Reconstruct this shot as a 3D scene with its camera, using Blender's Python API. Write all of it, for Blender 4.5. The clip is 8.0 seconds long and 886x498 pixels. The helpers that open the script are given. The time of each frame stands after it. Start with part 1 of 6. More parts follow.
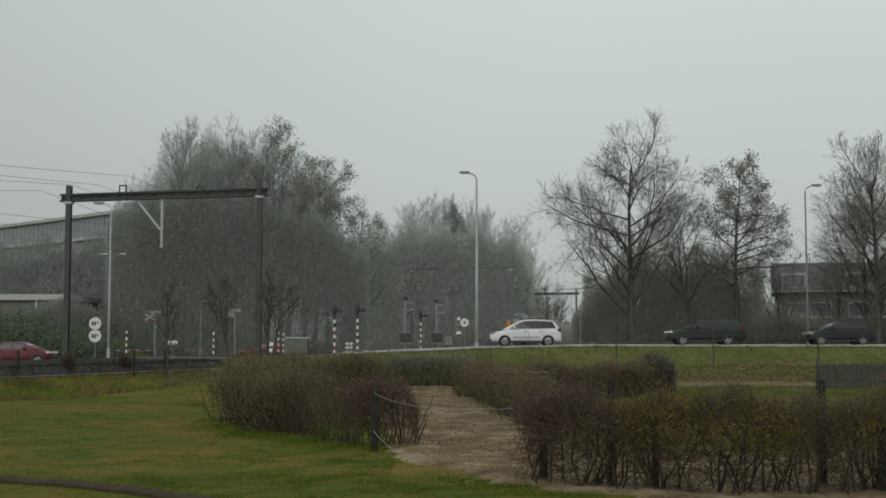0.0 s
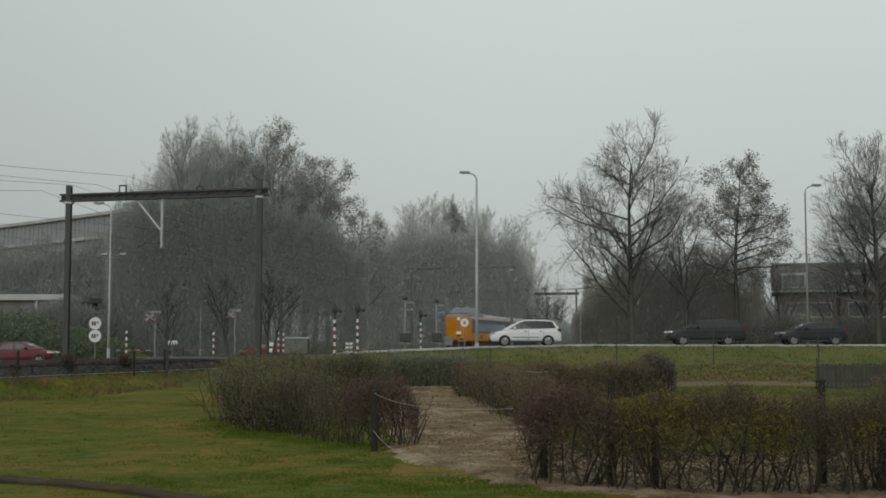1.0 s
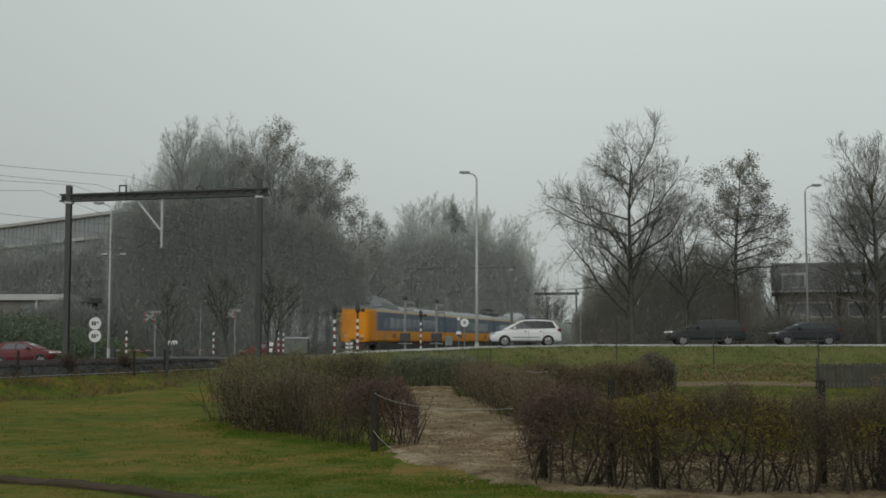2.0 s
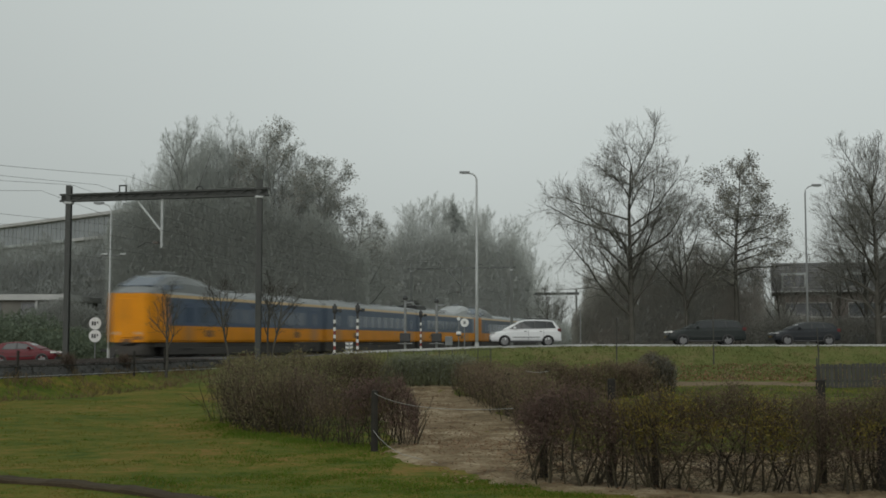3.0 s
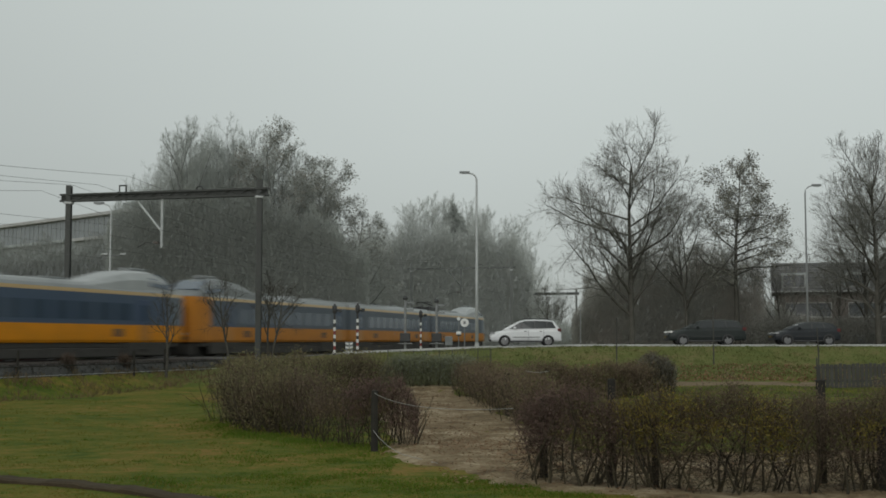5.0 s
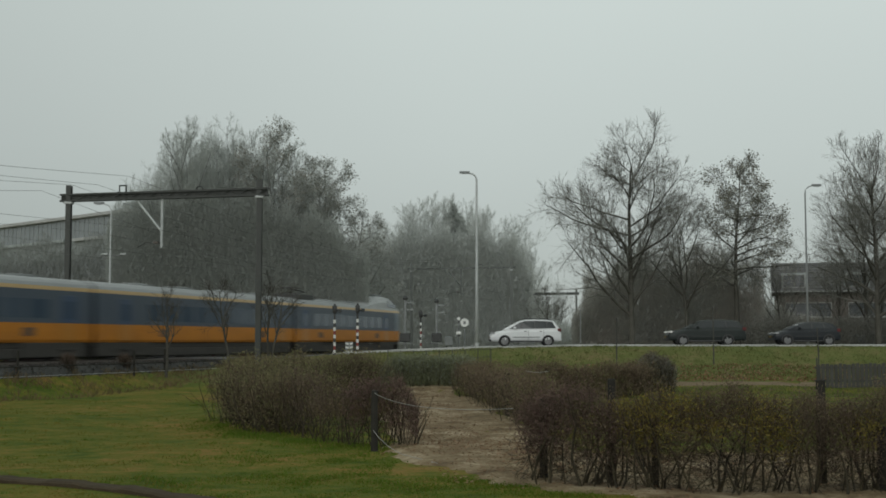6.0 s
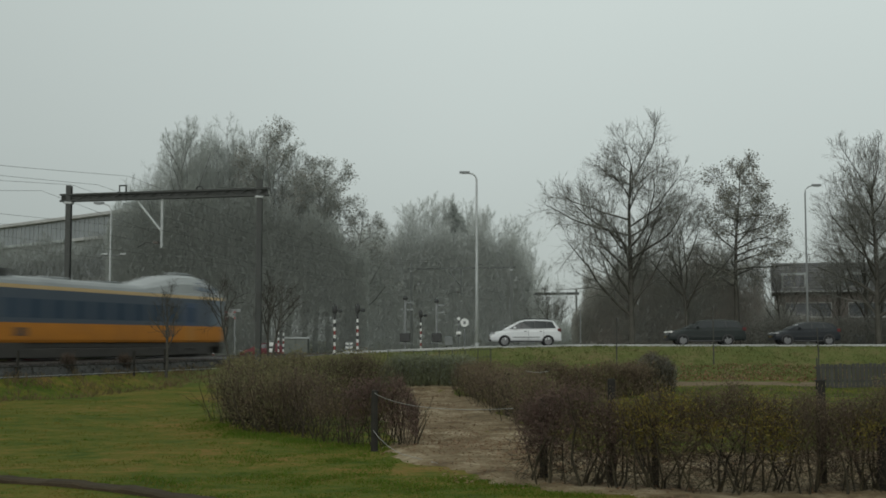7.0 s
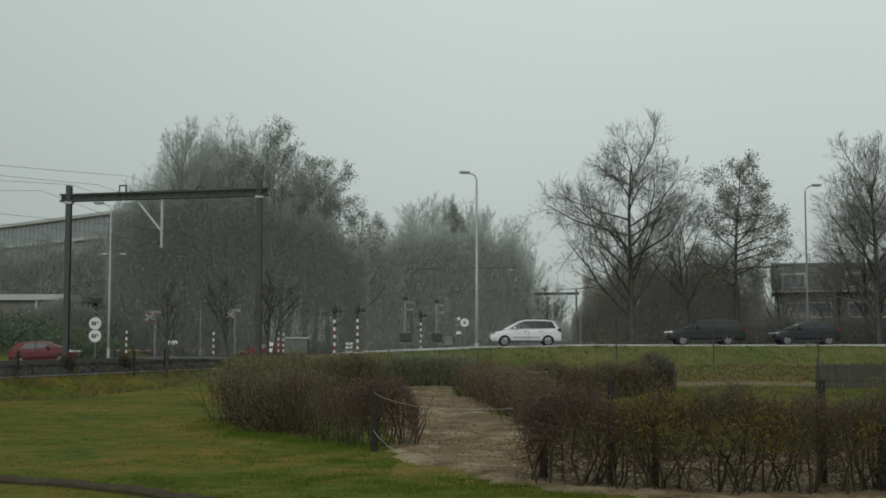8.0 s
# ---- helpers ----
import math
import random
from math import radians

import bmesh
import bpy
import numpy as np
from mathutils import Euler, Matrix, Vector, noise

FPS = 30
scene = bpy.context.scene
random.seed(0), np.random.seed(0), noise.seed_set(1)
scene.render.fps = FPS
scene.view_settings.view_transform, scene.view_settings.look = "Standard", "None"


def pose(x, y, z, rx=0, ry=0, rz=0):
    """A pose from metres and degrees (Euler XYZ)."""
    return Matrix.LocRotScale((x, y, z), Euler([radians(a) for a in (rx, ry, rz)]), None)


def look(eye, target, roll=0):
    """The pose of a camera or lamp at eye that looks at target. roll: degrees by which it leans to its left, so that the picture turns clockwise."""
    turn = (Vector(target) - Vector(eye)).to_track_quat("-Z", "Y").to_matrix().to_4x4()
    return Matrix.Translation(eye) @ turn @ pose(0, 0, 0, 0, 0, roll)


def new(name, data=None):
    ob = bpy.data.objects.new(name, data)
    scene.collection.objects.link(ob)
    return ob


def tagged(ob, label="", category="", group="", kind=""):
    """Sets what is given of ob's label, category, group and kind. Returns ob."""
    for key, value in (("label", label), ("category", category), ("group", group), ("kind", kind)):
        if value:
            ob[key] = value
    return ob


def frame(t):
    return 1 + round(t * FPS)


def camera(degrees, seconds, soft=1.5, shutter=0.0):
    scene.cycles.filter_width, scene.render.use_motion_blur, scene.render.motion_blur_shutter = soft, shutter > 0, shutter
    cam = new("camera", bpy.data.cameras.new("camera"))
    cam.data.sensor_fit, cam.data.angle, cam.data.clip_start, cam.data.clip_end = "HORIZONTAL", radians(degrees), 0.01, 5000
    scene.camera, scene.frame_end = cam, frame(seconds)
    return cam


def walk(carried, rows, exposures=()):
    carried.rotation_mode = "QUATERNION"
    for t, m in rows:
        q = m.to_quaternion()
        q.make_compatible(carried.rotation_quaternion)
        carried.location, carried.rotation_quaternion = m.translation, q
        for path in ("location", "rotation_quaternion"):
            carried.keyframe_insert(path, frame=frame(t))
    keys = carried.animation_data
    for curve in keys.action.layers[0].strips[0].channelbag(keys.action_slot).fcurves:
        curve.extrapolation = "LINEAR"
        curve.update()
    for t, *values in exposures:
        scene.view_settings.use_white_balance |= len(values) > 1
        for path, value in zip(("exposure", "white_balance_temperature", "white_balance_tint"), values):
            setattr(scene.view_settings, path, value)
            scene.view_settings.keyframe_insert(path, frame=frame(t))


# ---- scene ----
EYE = (0.0, 0.0, 1.0)
cam = camera(39.1, 8.0, soft=1.75, shutter=1.0)
STAND = look(EYE, (0.0, 100.0, 8.34))
walk(cam, [(0.0, STAND), (8.0, STAND)], exposures=[(0.0, 0.03, 6500, 10), (4.7, 0.03, 6500, 10), (5.8, 0.03, 6450, 7), (8.0, 0.03, 6420, 6.5)])

# ---- overcast sky and soft sun ----
world = bpy.data.worlds.new("overcast_sky")
scene.world = world
world.use_nodes = True
wn, wl = world.node_tree.nodes, world.node_tree.links
wn.clear()
w_out = wn.new("ShaderNodeOutputWorld")
w_bg = wn.new("ShaderNodeBackground")
w_sky = wn.new("ShaderNodeTexSky")
w_sky.sky_type, w_sky.sun_disc = "NISHITA", False
w_sky.sun_elevation, w_sky.sun_rotation = radians(22), radians(200)
w_bw = wn.new("ShaderNodeHueSaturation")
w_bw.inputs["Saturation"].default_value = 0.25
w_bw.inputs["Value"].default_value = 0.09
w_tc = wn.new("ShaderNodeTexCoord")
w_sep = wn.new("ShaderNodeSeparateXYZ")
w_ramp = wn.new("ShaderNodeValToRGB")
for spot, grey in ((0.0, 0.40), (0.06, 0.47), (0.15, 0.57), (0.26, 0.655), (1.0, 0.74)):
    e = w_ramp.color_ramp.elements[0] if spot == 0 else w_ramp.color_ramp.elements[-1] if spot == 1 else w_ramp.color_ramp.elements.new(spot)
    e.position = spot
    e.color = (grey * 0.90, grey * 0.985, grey * 0.95, 1)
w_noise = wn.new("ShaderNodeTexNoise")
w_noise.inputs["Scale"].default_value = 1.6
w_noise.inputs["Detail"].default_value = 3
w_map = wn.new("ShaderNodeMapRange")
w_map.inputs["To Min"].default_value, w_map.inputs["To Max"].default_value = 0.93, 1.07
w_mul = wn.new("ShaderNodeVectorMath")
w_mul.operation = "MULTIPLY"
w_mix = wn.new("ShaderNodeMix")
w_mix.data_type = "RGBA"
w_mix.inputs["Factor"].default_value = 0.12
wl.new(w_tc.outputs["Generated"], w_sep.inputs[0])
wl.new(w_sep.outputs["Z"], w_ramp.inputs["Fac"])
wl.new(w_tc.outputs["Generated"], w_noise.inputs["Vector"])
wl.new(w_noise.outputs["Fac"], w_map.inputs["Value"])
w_side = wn.new("ShaderNodeMapRange")
w_side.interpolation_type = "SMOOTHSTEP"
w_side.inputs["From Min"].default_value, w_side.inputs["From Max"].default_value = -0.42, 0.05
w_side.inputs["To Min"].default_value, w_side.inputs["To Max"].default_value = 0.84, 1.0
w_dim = wn.new("ShaderNodeMath")
w_dim.operation = "MULTIPLY"
wl.new(w_sep.outputs["X"], w_side.inputs["Value"])
wl.new(w_side.outputs[0], w_dim.inputs[0])
wl.new(w_map.outputs[0], w_dim.inputs[1])
wl.new(w_ramp.outputs["Color"], w_mul.inputs[0])
wl.new(w_dim.outputs[0], w_mul.inputs[1])
wl.new(w_sky.outputs[0], w_bw.inputs["Color"])
wl.new(w_mul.outputs[0], w_mix.inputs["A"])
wl.new(w_bw.outputs[0], w_mix.inputs["B"])
wl.new(w_mix.outputs["Result"], w_bg.inputs["Color"])
wl.new(w_bg.outputs[0], w_out.inputs[0])
w_bg.inputs["Strength"].default_value = 1.0

sun = new("sun", bpy.data.lights.new("sun", "SUN"))
sun.data.energy, sun.data.angle, sun.data.color = 0.9, radians(50), (1, 0.98, 0.95)
sun.matrix_world = look((-15, -40, 17), (0, 0, 0))


# ---- materials ----
def paint(name, a, b=None, rough=0.7, metal=0.0, scale=3.0, fine=40.0, bump=0.2, depth=0.01, c=None, island=0.0, object_random=0.0, emit=0.0, spec=0.5, span=None, thin=0.0):
    """A surface of colours a and b mixed by broad and fine grain, with relief; thin: share of light that passes through leaves and twigs."""
    m = bpy.data.materials.new(name)
    m.use_nodes = True
    n, l = m.node_tree.nodes, m.node_tree.links
    p = n["Principled BSDF"]
    p.inputs["Roughness"].default_value, p.inputs["Metallic"].default_value = rough, metal
    p.inputs["Specular IOR Level"].default_value = spec if rough < 0.7 else min(spec, 0.12)
    b = b or tuple(v * 0.7 for v in a)
    tc = n.new("ShaderNodeTexCoord")
    n1, n2 = n.new("ShaderNodeTexNoise"), n.new("ShaderNodeTexNoise")
    n1.inputs["Scale"].default_value, n1.inputs["Detail"].default_value = scale, 4
    n2.inputs["Scale"].default_value, n2.inputs["Detail"].default_value = fine, 3
    for k in (n1, n2):
        l.new(tc.outputs["Object"], k.inputs["Vector"])
    add = n.new("ShaderNodeMath")
    add.operation = "MULTIPLY_ADD"
    add.inputs[1].default_value = 0.45
    l.new(n2.outputs["Fac"], add.inputs[0])
    l.new(n1.outputs["Fac"], add.inputs[2])
    last = add.outputs[0]
    if island:
        geo = n.new("ShaderNodeNewGeometry")
        more = n.new("ShaderNodeMath")
        more.operation = "MULTIPLY_ADD"
        more.inputs[1].default_value = island
        l.new(geo.outputs["Random Per Island"], more.inputs[0])
        l.new(last, more.inputs[2])
        last = more.outputs[0]
    if object_random:
        info = n.new("ShaderNodeObjectInfo")
        more = n.new("ShaderNodeMath")
        more.operation = "MULTIPLY_ADD"
        more.inputs[1].default_value = object_random
        l.new(info.outputs["Random"], more.inputs[0])
        l.new(last, more.inputs[2])
        last = more.outputs[0]
    r = n.new("ShaderNodeValToRGB")
    hi = 0.95 + island + object_random
    stops = [(0.45, a), (hi, b)] if c is None else [(0.45, a), (0.5 * (0.45 + hi), b), (hi, c)]
    rng_map = n.new("ShaderNodeMapRange")
    rng_map.inputs["From Min"].default_value, rng_map.inputs["From Max"].default_value = span or (0.45, hi)
    l.new(last, rng_map.inputs["Value"])
    r.color_ramp.elements[0].color = (*stops[0][1], 1)
    r.color_ramp.elements[1].color = (*stops[-1][1], 1)
    if c is not None:
        r.color_ramp.elements.new(0.5).color = (*stops[1][1], 1)
    l.new(rng_map.outputs[0], r.inputs["Fac"])
    l.new(r.outputs["Color"], p.inputs["Base Color"])
    if bump:
        bp = n.new("ShaderNodeBump")
        bp.inputs["Strength"].default_value, bp.inputs["Distance"].default_value = bump, depth
        l.new(n2.outputs["Fac"], bp.inputs["Height"])
        l.new(bp.outputs["Normal"], p.inputs["Normal"])
    if emit:
        p.inputs["Emission Color"].default_value = (*a, 1)
        p.inputs["Emission Strength"].default_value = emit
    if thin:
        tr, mx = n.new("ShaderNodeBsdfTranslucent"), n.new("ShaderNodeMixShader")
        mx.inputs["Fac"].default_value = thin
        l.new(r.outputs["Color"], tr.inputs["Color"])
        l.new(p.outputs[0], mx.inputs[1])
        l.new(tr.outputs[0], mx.inputs[2])
        l.new(mx.outputs[0], n["Material Output"].inputs["Surface"])
    return m


def meadow(name):
    """Uneven turf: lush, olive and withered patches at three scales; greyer from y 58 to 66 on."""
    m = bpy.data.materials.new(name)
    m.use_nodes = True
    n, l = m.node_tree.nodes, m.node_tree.links
    p = n["Principled BSDF"]
    p.inputs["Roughness"].default_value, p.inputs["Specular IOR Level"].default_value = 0.95, 0.1
    tc, sep = n.new("ShaderNodeTexCoord"), n.new("ShaderNodeSeparateXYZ")
    l.new(tc.outputs["Object"], sep.inputs[0])
    total = None
    for scale, detail, weight in ((0.16, 2, 0.85), (0.6, 3, 0.95), (2.4, 4, 0.75), (11, 3, 0.6)):
        tex, mul = n.new("ShaderNodeTexNoise"), n.new("ShaderNodeMath")
        tex.inputs["Scale"].default_value, tex.inputs["Detail"].default_value = scale, detail
        l.new(tc.outputs["Object"], tex.inputs["Vector"])
        mul.operation = "MULTIPLY_ADD"
        mul.inputs[1].default_value = weight
        mul.inputs[2].default_value = -0.5 * weight
        l.new(tex.outputs["Fac"], mul.inputs[0])
        if total is not None:
            l.new(total, mul.inputs[2])
            mul.inputs[1].default_value = weight
            shift = n.new("ShaderNodeMath")
            shift.inputs[1].default_value = -0.5 * weight
            l.new(mul.outputs[0], shift.inputs[0])
            total = shift.outputs[0]
        else:
            total = mul.outputs[0]
    wide, ramps = n.new("ShaderNodeMapRange"), []
    wide.inputs["From Min"].default_value, wide.inputs["From Max"].default_value = -0.34, 0.34
    l.new(total, wide.inputs["Value"])
    for stops in (((0, (0.045, 0.071, 0.008)), (0.32, (0.077, 0.098, 0.012)), (0.55, (0.112, 0.108, 0.016)), (0.78, (0.146, 0.117, 0.025)), (1, (0.20, 0.124, 0.036))),
                  ((0, (0.085, 0.104, 0.030)), (0.5, (0.115, 0.124, 0.040)), (1, (0.155, 0.125, 0.058)))):
        r = n.new("ShaderNodeValToRGB")
        for k, (spot, colour) in enumerate(stops):
            e = r.color_ramp.elements[0] if k == 0 else r.color_ramp.elements[-1] if spot == 1 else r.color_ramp.elements.new(spot)
            e.position, e.color = spot, (*colour, 1)
        l.new(wide.outputs[0], r.inputs["Fac"])
        ramps.append(r)
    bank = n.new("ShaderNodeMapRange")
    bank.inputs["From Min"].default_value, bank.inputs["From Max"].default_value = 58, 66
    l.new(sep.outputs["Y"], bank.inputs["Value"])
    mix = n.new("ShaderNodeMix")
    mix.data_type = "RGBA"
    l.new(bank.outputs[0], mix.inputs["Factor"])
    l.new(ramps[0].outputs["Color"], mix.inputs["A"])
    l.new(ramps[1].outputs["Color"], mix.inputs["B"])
    l.new(mix.outputs["Result"], p.inputs["Base Color"])
    bp = n.new("ShaderNodeBump")
    bp.inputs["Strength"].default_value, bp.inputs["Distance"].default_value = 0.8, 0.12
    l.new(total, bp.inputs["Height"])
    l.new(bp.outputs["Normal"], p.inputs["Normal"])
    return m


M_GRASS = meadow("meadow_grass")
M_BLADE = paint("grass_blade", (0.0665, 0.0939, 0.0112), (0.121, 0.12, 0.0179), 0.8, scale=0.2, fine=3, bump=0, c=(0.193, 0.128, 0.0357), island=0.2, span=(0.5, 1.05), thin=0.3)
M_BLADE_ROUGH = paint("rough_grass_blade", (0.088, 0.108, 0.034), (0.118, 0.128, 0.044), 0.8, scale=0.3, fine=4, bump=0, c=(0.15, 0.125, 0.058), island=0.2, span=(0.6, 1.15), thin=0.3)
M_BLADE_LUSH = paint("lush_grass_blade", (0.0644, 0.113, 0.0132), (0.0989, 0.145, 0.0176), 0.8, scale=0.6, fine=6, bump=0, island=0.3, thin=0.3)
M_WEED = paint("withered_weeds", (0.075, 0.0837, 0.0308), (0.143, 0.111, 0.056), 0.85, scale=0.5, fine=4, bump=0, c=(0.195, 0.128, 0.077), island=0.3, thin=0.3)
M_FOOTPATH = paint("muddy_leaf_strewn_path", (0.125, 0.09, 0.055), (0.19, 0.145, 0.092), 0.95, scale=1.1, fine=11, bump=1.0, depth=0.05)
M_PATH = paint("leaf_covered_sand", (0.105, 0.074, 0.042), (0.20, 0.15, 0.088), 0.95, scale=1.3, fine=9, bump=1.0, depth=0.06, c=(0.36, 0.295, 0.2), span=(0.5, 0.98))
M_LITTER = paint("fallen_leaves", (0.08, 0.042, 0.022), (0.17, 0.096, 0.052), 0.9, bump=0, c=(0.31, 0.22, 0.145), island=0.6)
M_ASPHALT = paint("wet_asphalt", (0.045, 0.046, 0.048), (0.07, 0.07, 0.07), 0.45, scale=0.6, fine=30, bump=0.3)
M_KERB = paint("pale_concrete", (0.425, 0.425, 0.408), (0.306, 0.306, 0.289), 0.6, scale=2, fine=25, object_random=0.3)
M_BALLAST = paint("track_ballast", (0.0375, 0.0375, 0.0353), (0.0788, 0.078, 0.0728), 0.9, scale=1.2, fine=9, bump=1.0, depth=0.08)
M_RAIL = paint("rusty_rail_steel", (0.07, 0.055, 0.045), (0.11, 0.095, 0.085), 0.6, metal=0.3, scale=3)
M_SLEEPER = paint("concrete_sleeper", (0.132, 0.127, 0.116), (0.088, 0.0825, 0.077), 0.9)
M_CATENARY = paint("dark_green_steel", (0.0292, 0.0338, 0.0299), (0.0455, 0.0468, 0.0423), 0.6, scale=2, fine=20)
M_PALEPOST = paint("plain_grey_steel", (0.24, 0.25, 0.25), (0.17, 0.175, 0.175), 0.6, scale=2)
# Steel of the far portals, with haze put into its grey.
M_DULLSTEEL = paint("haze_paled_steel", (0.124, 0.13, 0.124), (0.161, 0.168, 0.161), 0.7, scale=2)
M_GALV = paint("galvanised_steel", (0.483, 0.5, 0.494), (0.368, 0.38, 0.38), 0.5, metal=0.15, scale=2)
M_WIRE = paint("copper_wire", (0.085, 0.0935, 0.085), (0.136, 0.136, 0.128), 0.6, bump=0)
M_BARK = paint("wet_bark", (0.055, 0.052, 0.044), (0.10, 0.095, 0.082), 0.9, scale=1.5, fine=18, bump=0.6, depth=0.03)
M_TWIG_SHRUB = paint("grey_shrub_twigs", (0.276, 0.287, 0.27), (0.345, 0.351, 0.328), 0.9, scale=0.3, fine=3, bump=0, island=0.08, thin=0.5)
# Lightened and greyed so that the bare trees look hazed.
M_TWIG = paint("bare_twigs", (0.17, 0.168, 0.15), (0.24, 0.236, 0.214), 0.9, scale=0.4, fine=4, bump=0, island=0.2, thin=0.4)
# Twig albedo raised so that haze over the wood is in the colour.
M_TWIG_WOOD = paint("haze_grey_twigs", (0.383, 0.398, 0.376), (0.454, 0.469, 0.44), 0.95, scale=0.12, fine=1.5, bump=0, island=0.06, thin=0.5)
M_EVERGREEN = paint("dark_evergreen_leaves", (0.0946, 0.122, 0.084), (0.157, 0.185, 0.13), 0.8, scale=0.5, fine=4, bump=0, island=0.15, thin=0.3)
# Bark greyed and lightened for the same haze.
M_BARK_WOOD = paint("haze_grey_bark", (0.15, 0.153, 0.145), (0.2, 0.203, 0.19), 0.95, scale=1.5, fine=18, bump=0.4)
# Haze of the far distance is put into this pale twig colour.
M_TWIG_FAR = paint("haze_pale_twigs", (0.514, 0.526, 0.508), (0.574, 0.586, 0.568), 0.95, scale=0.1, fine=1.5, bump=0, island=0.06, thin=0.5)
M_TWIG_RED = paint("russet_twigs", (0.091, 0.065, 0.052), (0.137, 0.104, 0.0806), 0.9, scale=0.4, fine=4, bump=0, island=0.2, thin=0.3)
# Twig tone lifted so that thickets beyond the road look hazed.
M_TWIG_BEECH = paint("haze_grey_brown_twigs", (0.33, 0.33, 0.304), (0.417, 0.408, 0.373), 0.9, scale=0.25, fine=2, bump=0, c=(0.426, 0.378, 0.339), island=0.08, thin=0.5)
M_STEM = paint("dark_wet_hedge_stems", (0.0259, 0.0241, 0.019), (0.0475, 0.0405, 0.0276), 0.9, scale=2, fine=15, bump=0.3, c=(0.069, 0.0569, 0.0311), island=0.4)
# Leaf colour lightened too, as haze over the wood.
M_LEAF_DRY = paint("withered_leaves", (0.209, 0.204, 0.18), (0.266, 0.258, 0.228), 0.8, bump=0, c=(0.266, 0.266, 0.233), island=0.5)
M_LEAF_DARK = paint("dark_withered_leaves", (0.163, 0.163, 0.138), (0.244, 0.235, 0.195), 0.8, bump=0, c=(0.212, 0.227, 0.179), island=0.5)
M_LEAF_HEDGE = paint("brown_hedge_leaves", (0.0975, 0.0758, 0.0558), (0.172, 0.126, 0.0858), 0.8, scale=1.1, fine=4, bump=0, c=(0.146, 0.157, 0.0644), island=0.4, span=(0.55, 1.25), thin=0.3)
M_LEAF_RED = paint("wine_red_leaves", (0.116, 0.072, 0.064), (0.186, 0.124, 0.104), 0.8, scale=1.1, fine=4, bump=0, island=0.4, thin=0.3)
M_LEAF_OLIVE = paint("dark_olive_leaves", (0.109, 0.117, 0.0572), (0.194, 0.184, 0.0937), 0.85, scale=0.9, fine=4, bump=0, c=(0.222, 0.156, 0.104), island=0.35, thin=0.3)
M_LEAF_SAGE = paint("sage_green_leaves", (0.152, 0.173, 0.102), (0.213, 0.225, 0.14), 0.85, scale=0.8, fine=4, bump=0, island=0.2, thin=0.3)
M_LEAF_GREY = paint("grey_brown_leaves", (0.0754, 0.065, 0.0468), (0.114, 0.0962, 0.0689), 0.85, scale=0.8, fine=4, bump=0, c=(0.0975, 0.104, 0.0546), island=0.4)
M_LEAF_YELLOW = paint("yellow_green_leaves", (0.137, 0.12, 0.039), (0.247, 0.189, 0.0468), 0.8, scale=1.0, bump=0, c=(0.111, 0.104, 0.039), island=0.5, thin=0.3)
# Needles far paler than spruce: distance haze set in the base colour.
M_NEEDLE = paint("haze_pale_needles", (0.405, 0.435, 0.405), (0.48, 0.503, 0.465), 0.9, bump=0, island=0.2, thin=0.3)
M_WOOD = paint("weathered_post_wood", (0.0228, 0.0216, 0.0186), (0.039, 0.0366, 0.0312), 0.95, scale=4, fine=30, bump=0.5)
M_EARTH = paint("dark_bare_earth", (0.0438, 0.0338, 0.0213), (0.0688, 0.0525, 0.0325), 0.95, scale=2, fine=15, bump=0.6, depth=0.03)
# Fence wood lightened to a hazy grey by its colour.
M_FENCE = paint("haze_greyed_fence_wood", (0.048, 0.048, 0.0432), (0.08, 0.0784, 0.0704), 0.9, scale=3, fine=20, object_random=0.3)
M_TAPE = paint("white_fence_tape", (0.385, 0.385, 0.364), (0.28, 0.28, 0.266), 0.7, bump=0)
M_WHITE = paint("white_paint", (0.72, 0.72, 0.70), (0.58, 0.58, 0.56), 0.5, scale=3)
M_DULLWHITE = paint("dull_white_paint", (0.36, 0.36, 0.35), (0.25, 0.25, 0.24), 0.7, scale=4)
M_RED = paint("red_paint", (0.22, 0.03, 0.028), (0.16, 0.022, 0.02), 0.6)
M_BLACK = paint("black_paint", (0.03, 0.03, 0.03), (0.045, 0.045, 0.045), 0.6)
M_GREY = paint("grey_enamel", (0.20, 0.21, 0.21), (0.14, 0.15, 0.15), 0.6)
M_YELLOW = paint("train_yellow", (0.74, 0.28, 0.006), (0.64, 0.235, 0.006), 0.5, scale=0.7, fine=10, bump=0, c=(0.52, 0.21, 0.012), spec=0.2)
M_YELLOW_WORN = paint("dulled_train_yellow", (0.56, 0.216, 0.0264), (0.47, 0.18, 0.024), 0.5, scale=0.7, fine=10, bump=0, c=(0.38, 0.153, 0.0288), spec=0.2)
M_BLUE_WORN = paint("dulled_train_blue", (0.062, 0.08, 0.11), (0.08, 0.098, 0.12), 0.45, scale=0.5, fine=10, bump=0, spec=0.3)
M_YELLOW_DOOR = paint("train_yellow_door", (0.46, 0.18, 0.012), (0.38, 0.15, 0.012), 0.4, scale=0.7, fine=10, bump=0)
M_BLUE = paint("train_blue", (0.05, 0.08, 0.135), (0.07, 0.098, 0.14), 0.45, scale=0.5, fine=10, bump=0, spec=0.3)
M_BLUE_DOOR = paint("train_blue_door", (0.0455, 0.0735, 0.145), (0.0585, 0.084, 0.128), 0.45, scale=0.5, fine=10, bump=0, spec=0.3)
M_SLATE = paint("train_grey_blue", (0.13, 0.16, 0.19), (0.10, 0.13, 0.17), 0.35, scale=0.5, fine=10, bump=0)
M_ROOF = paint("train_roof_grey", (0.27, 0.28, 0.28), (0.19, 0.20, 0.20), 0.4, scale=0.8, fine=12, bump=0)
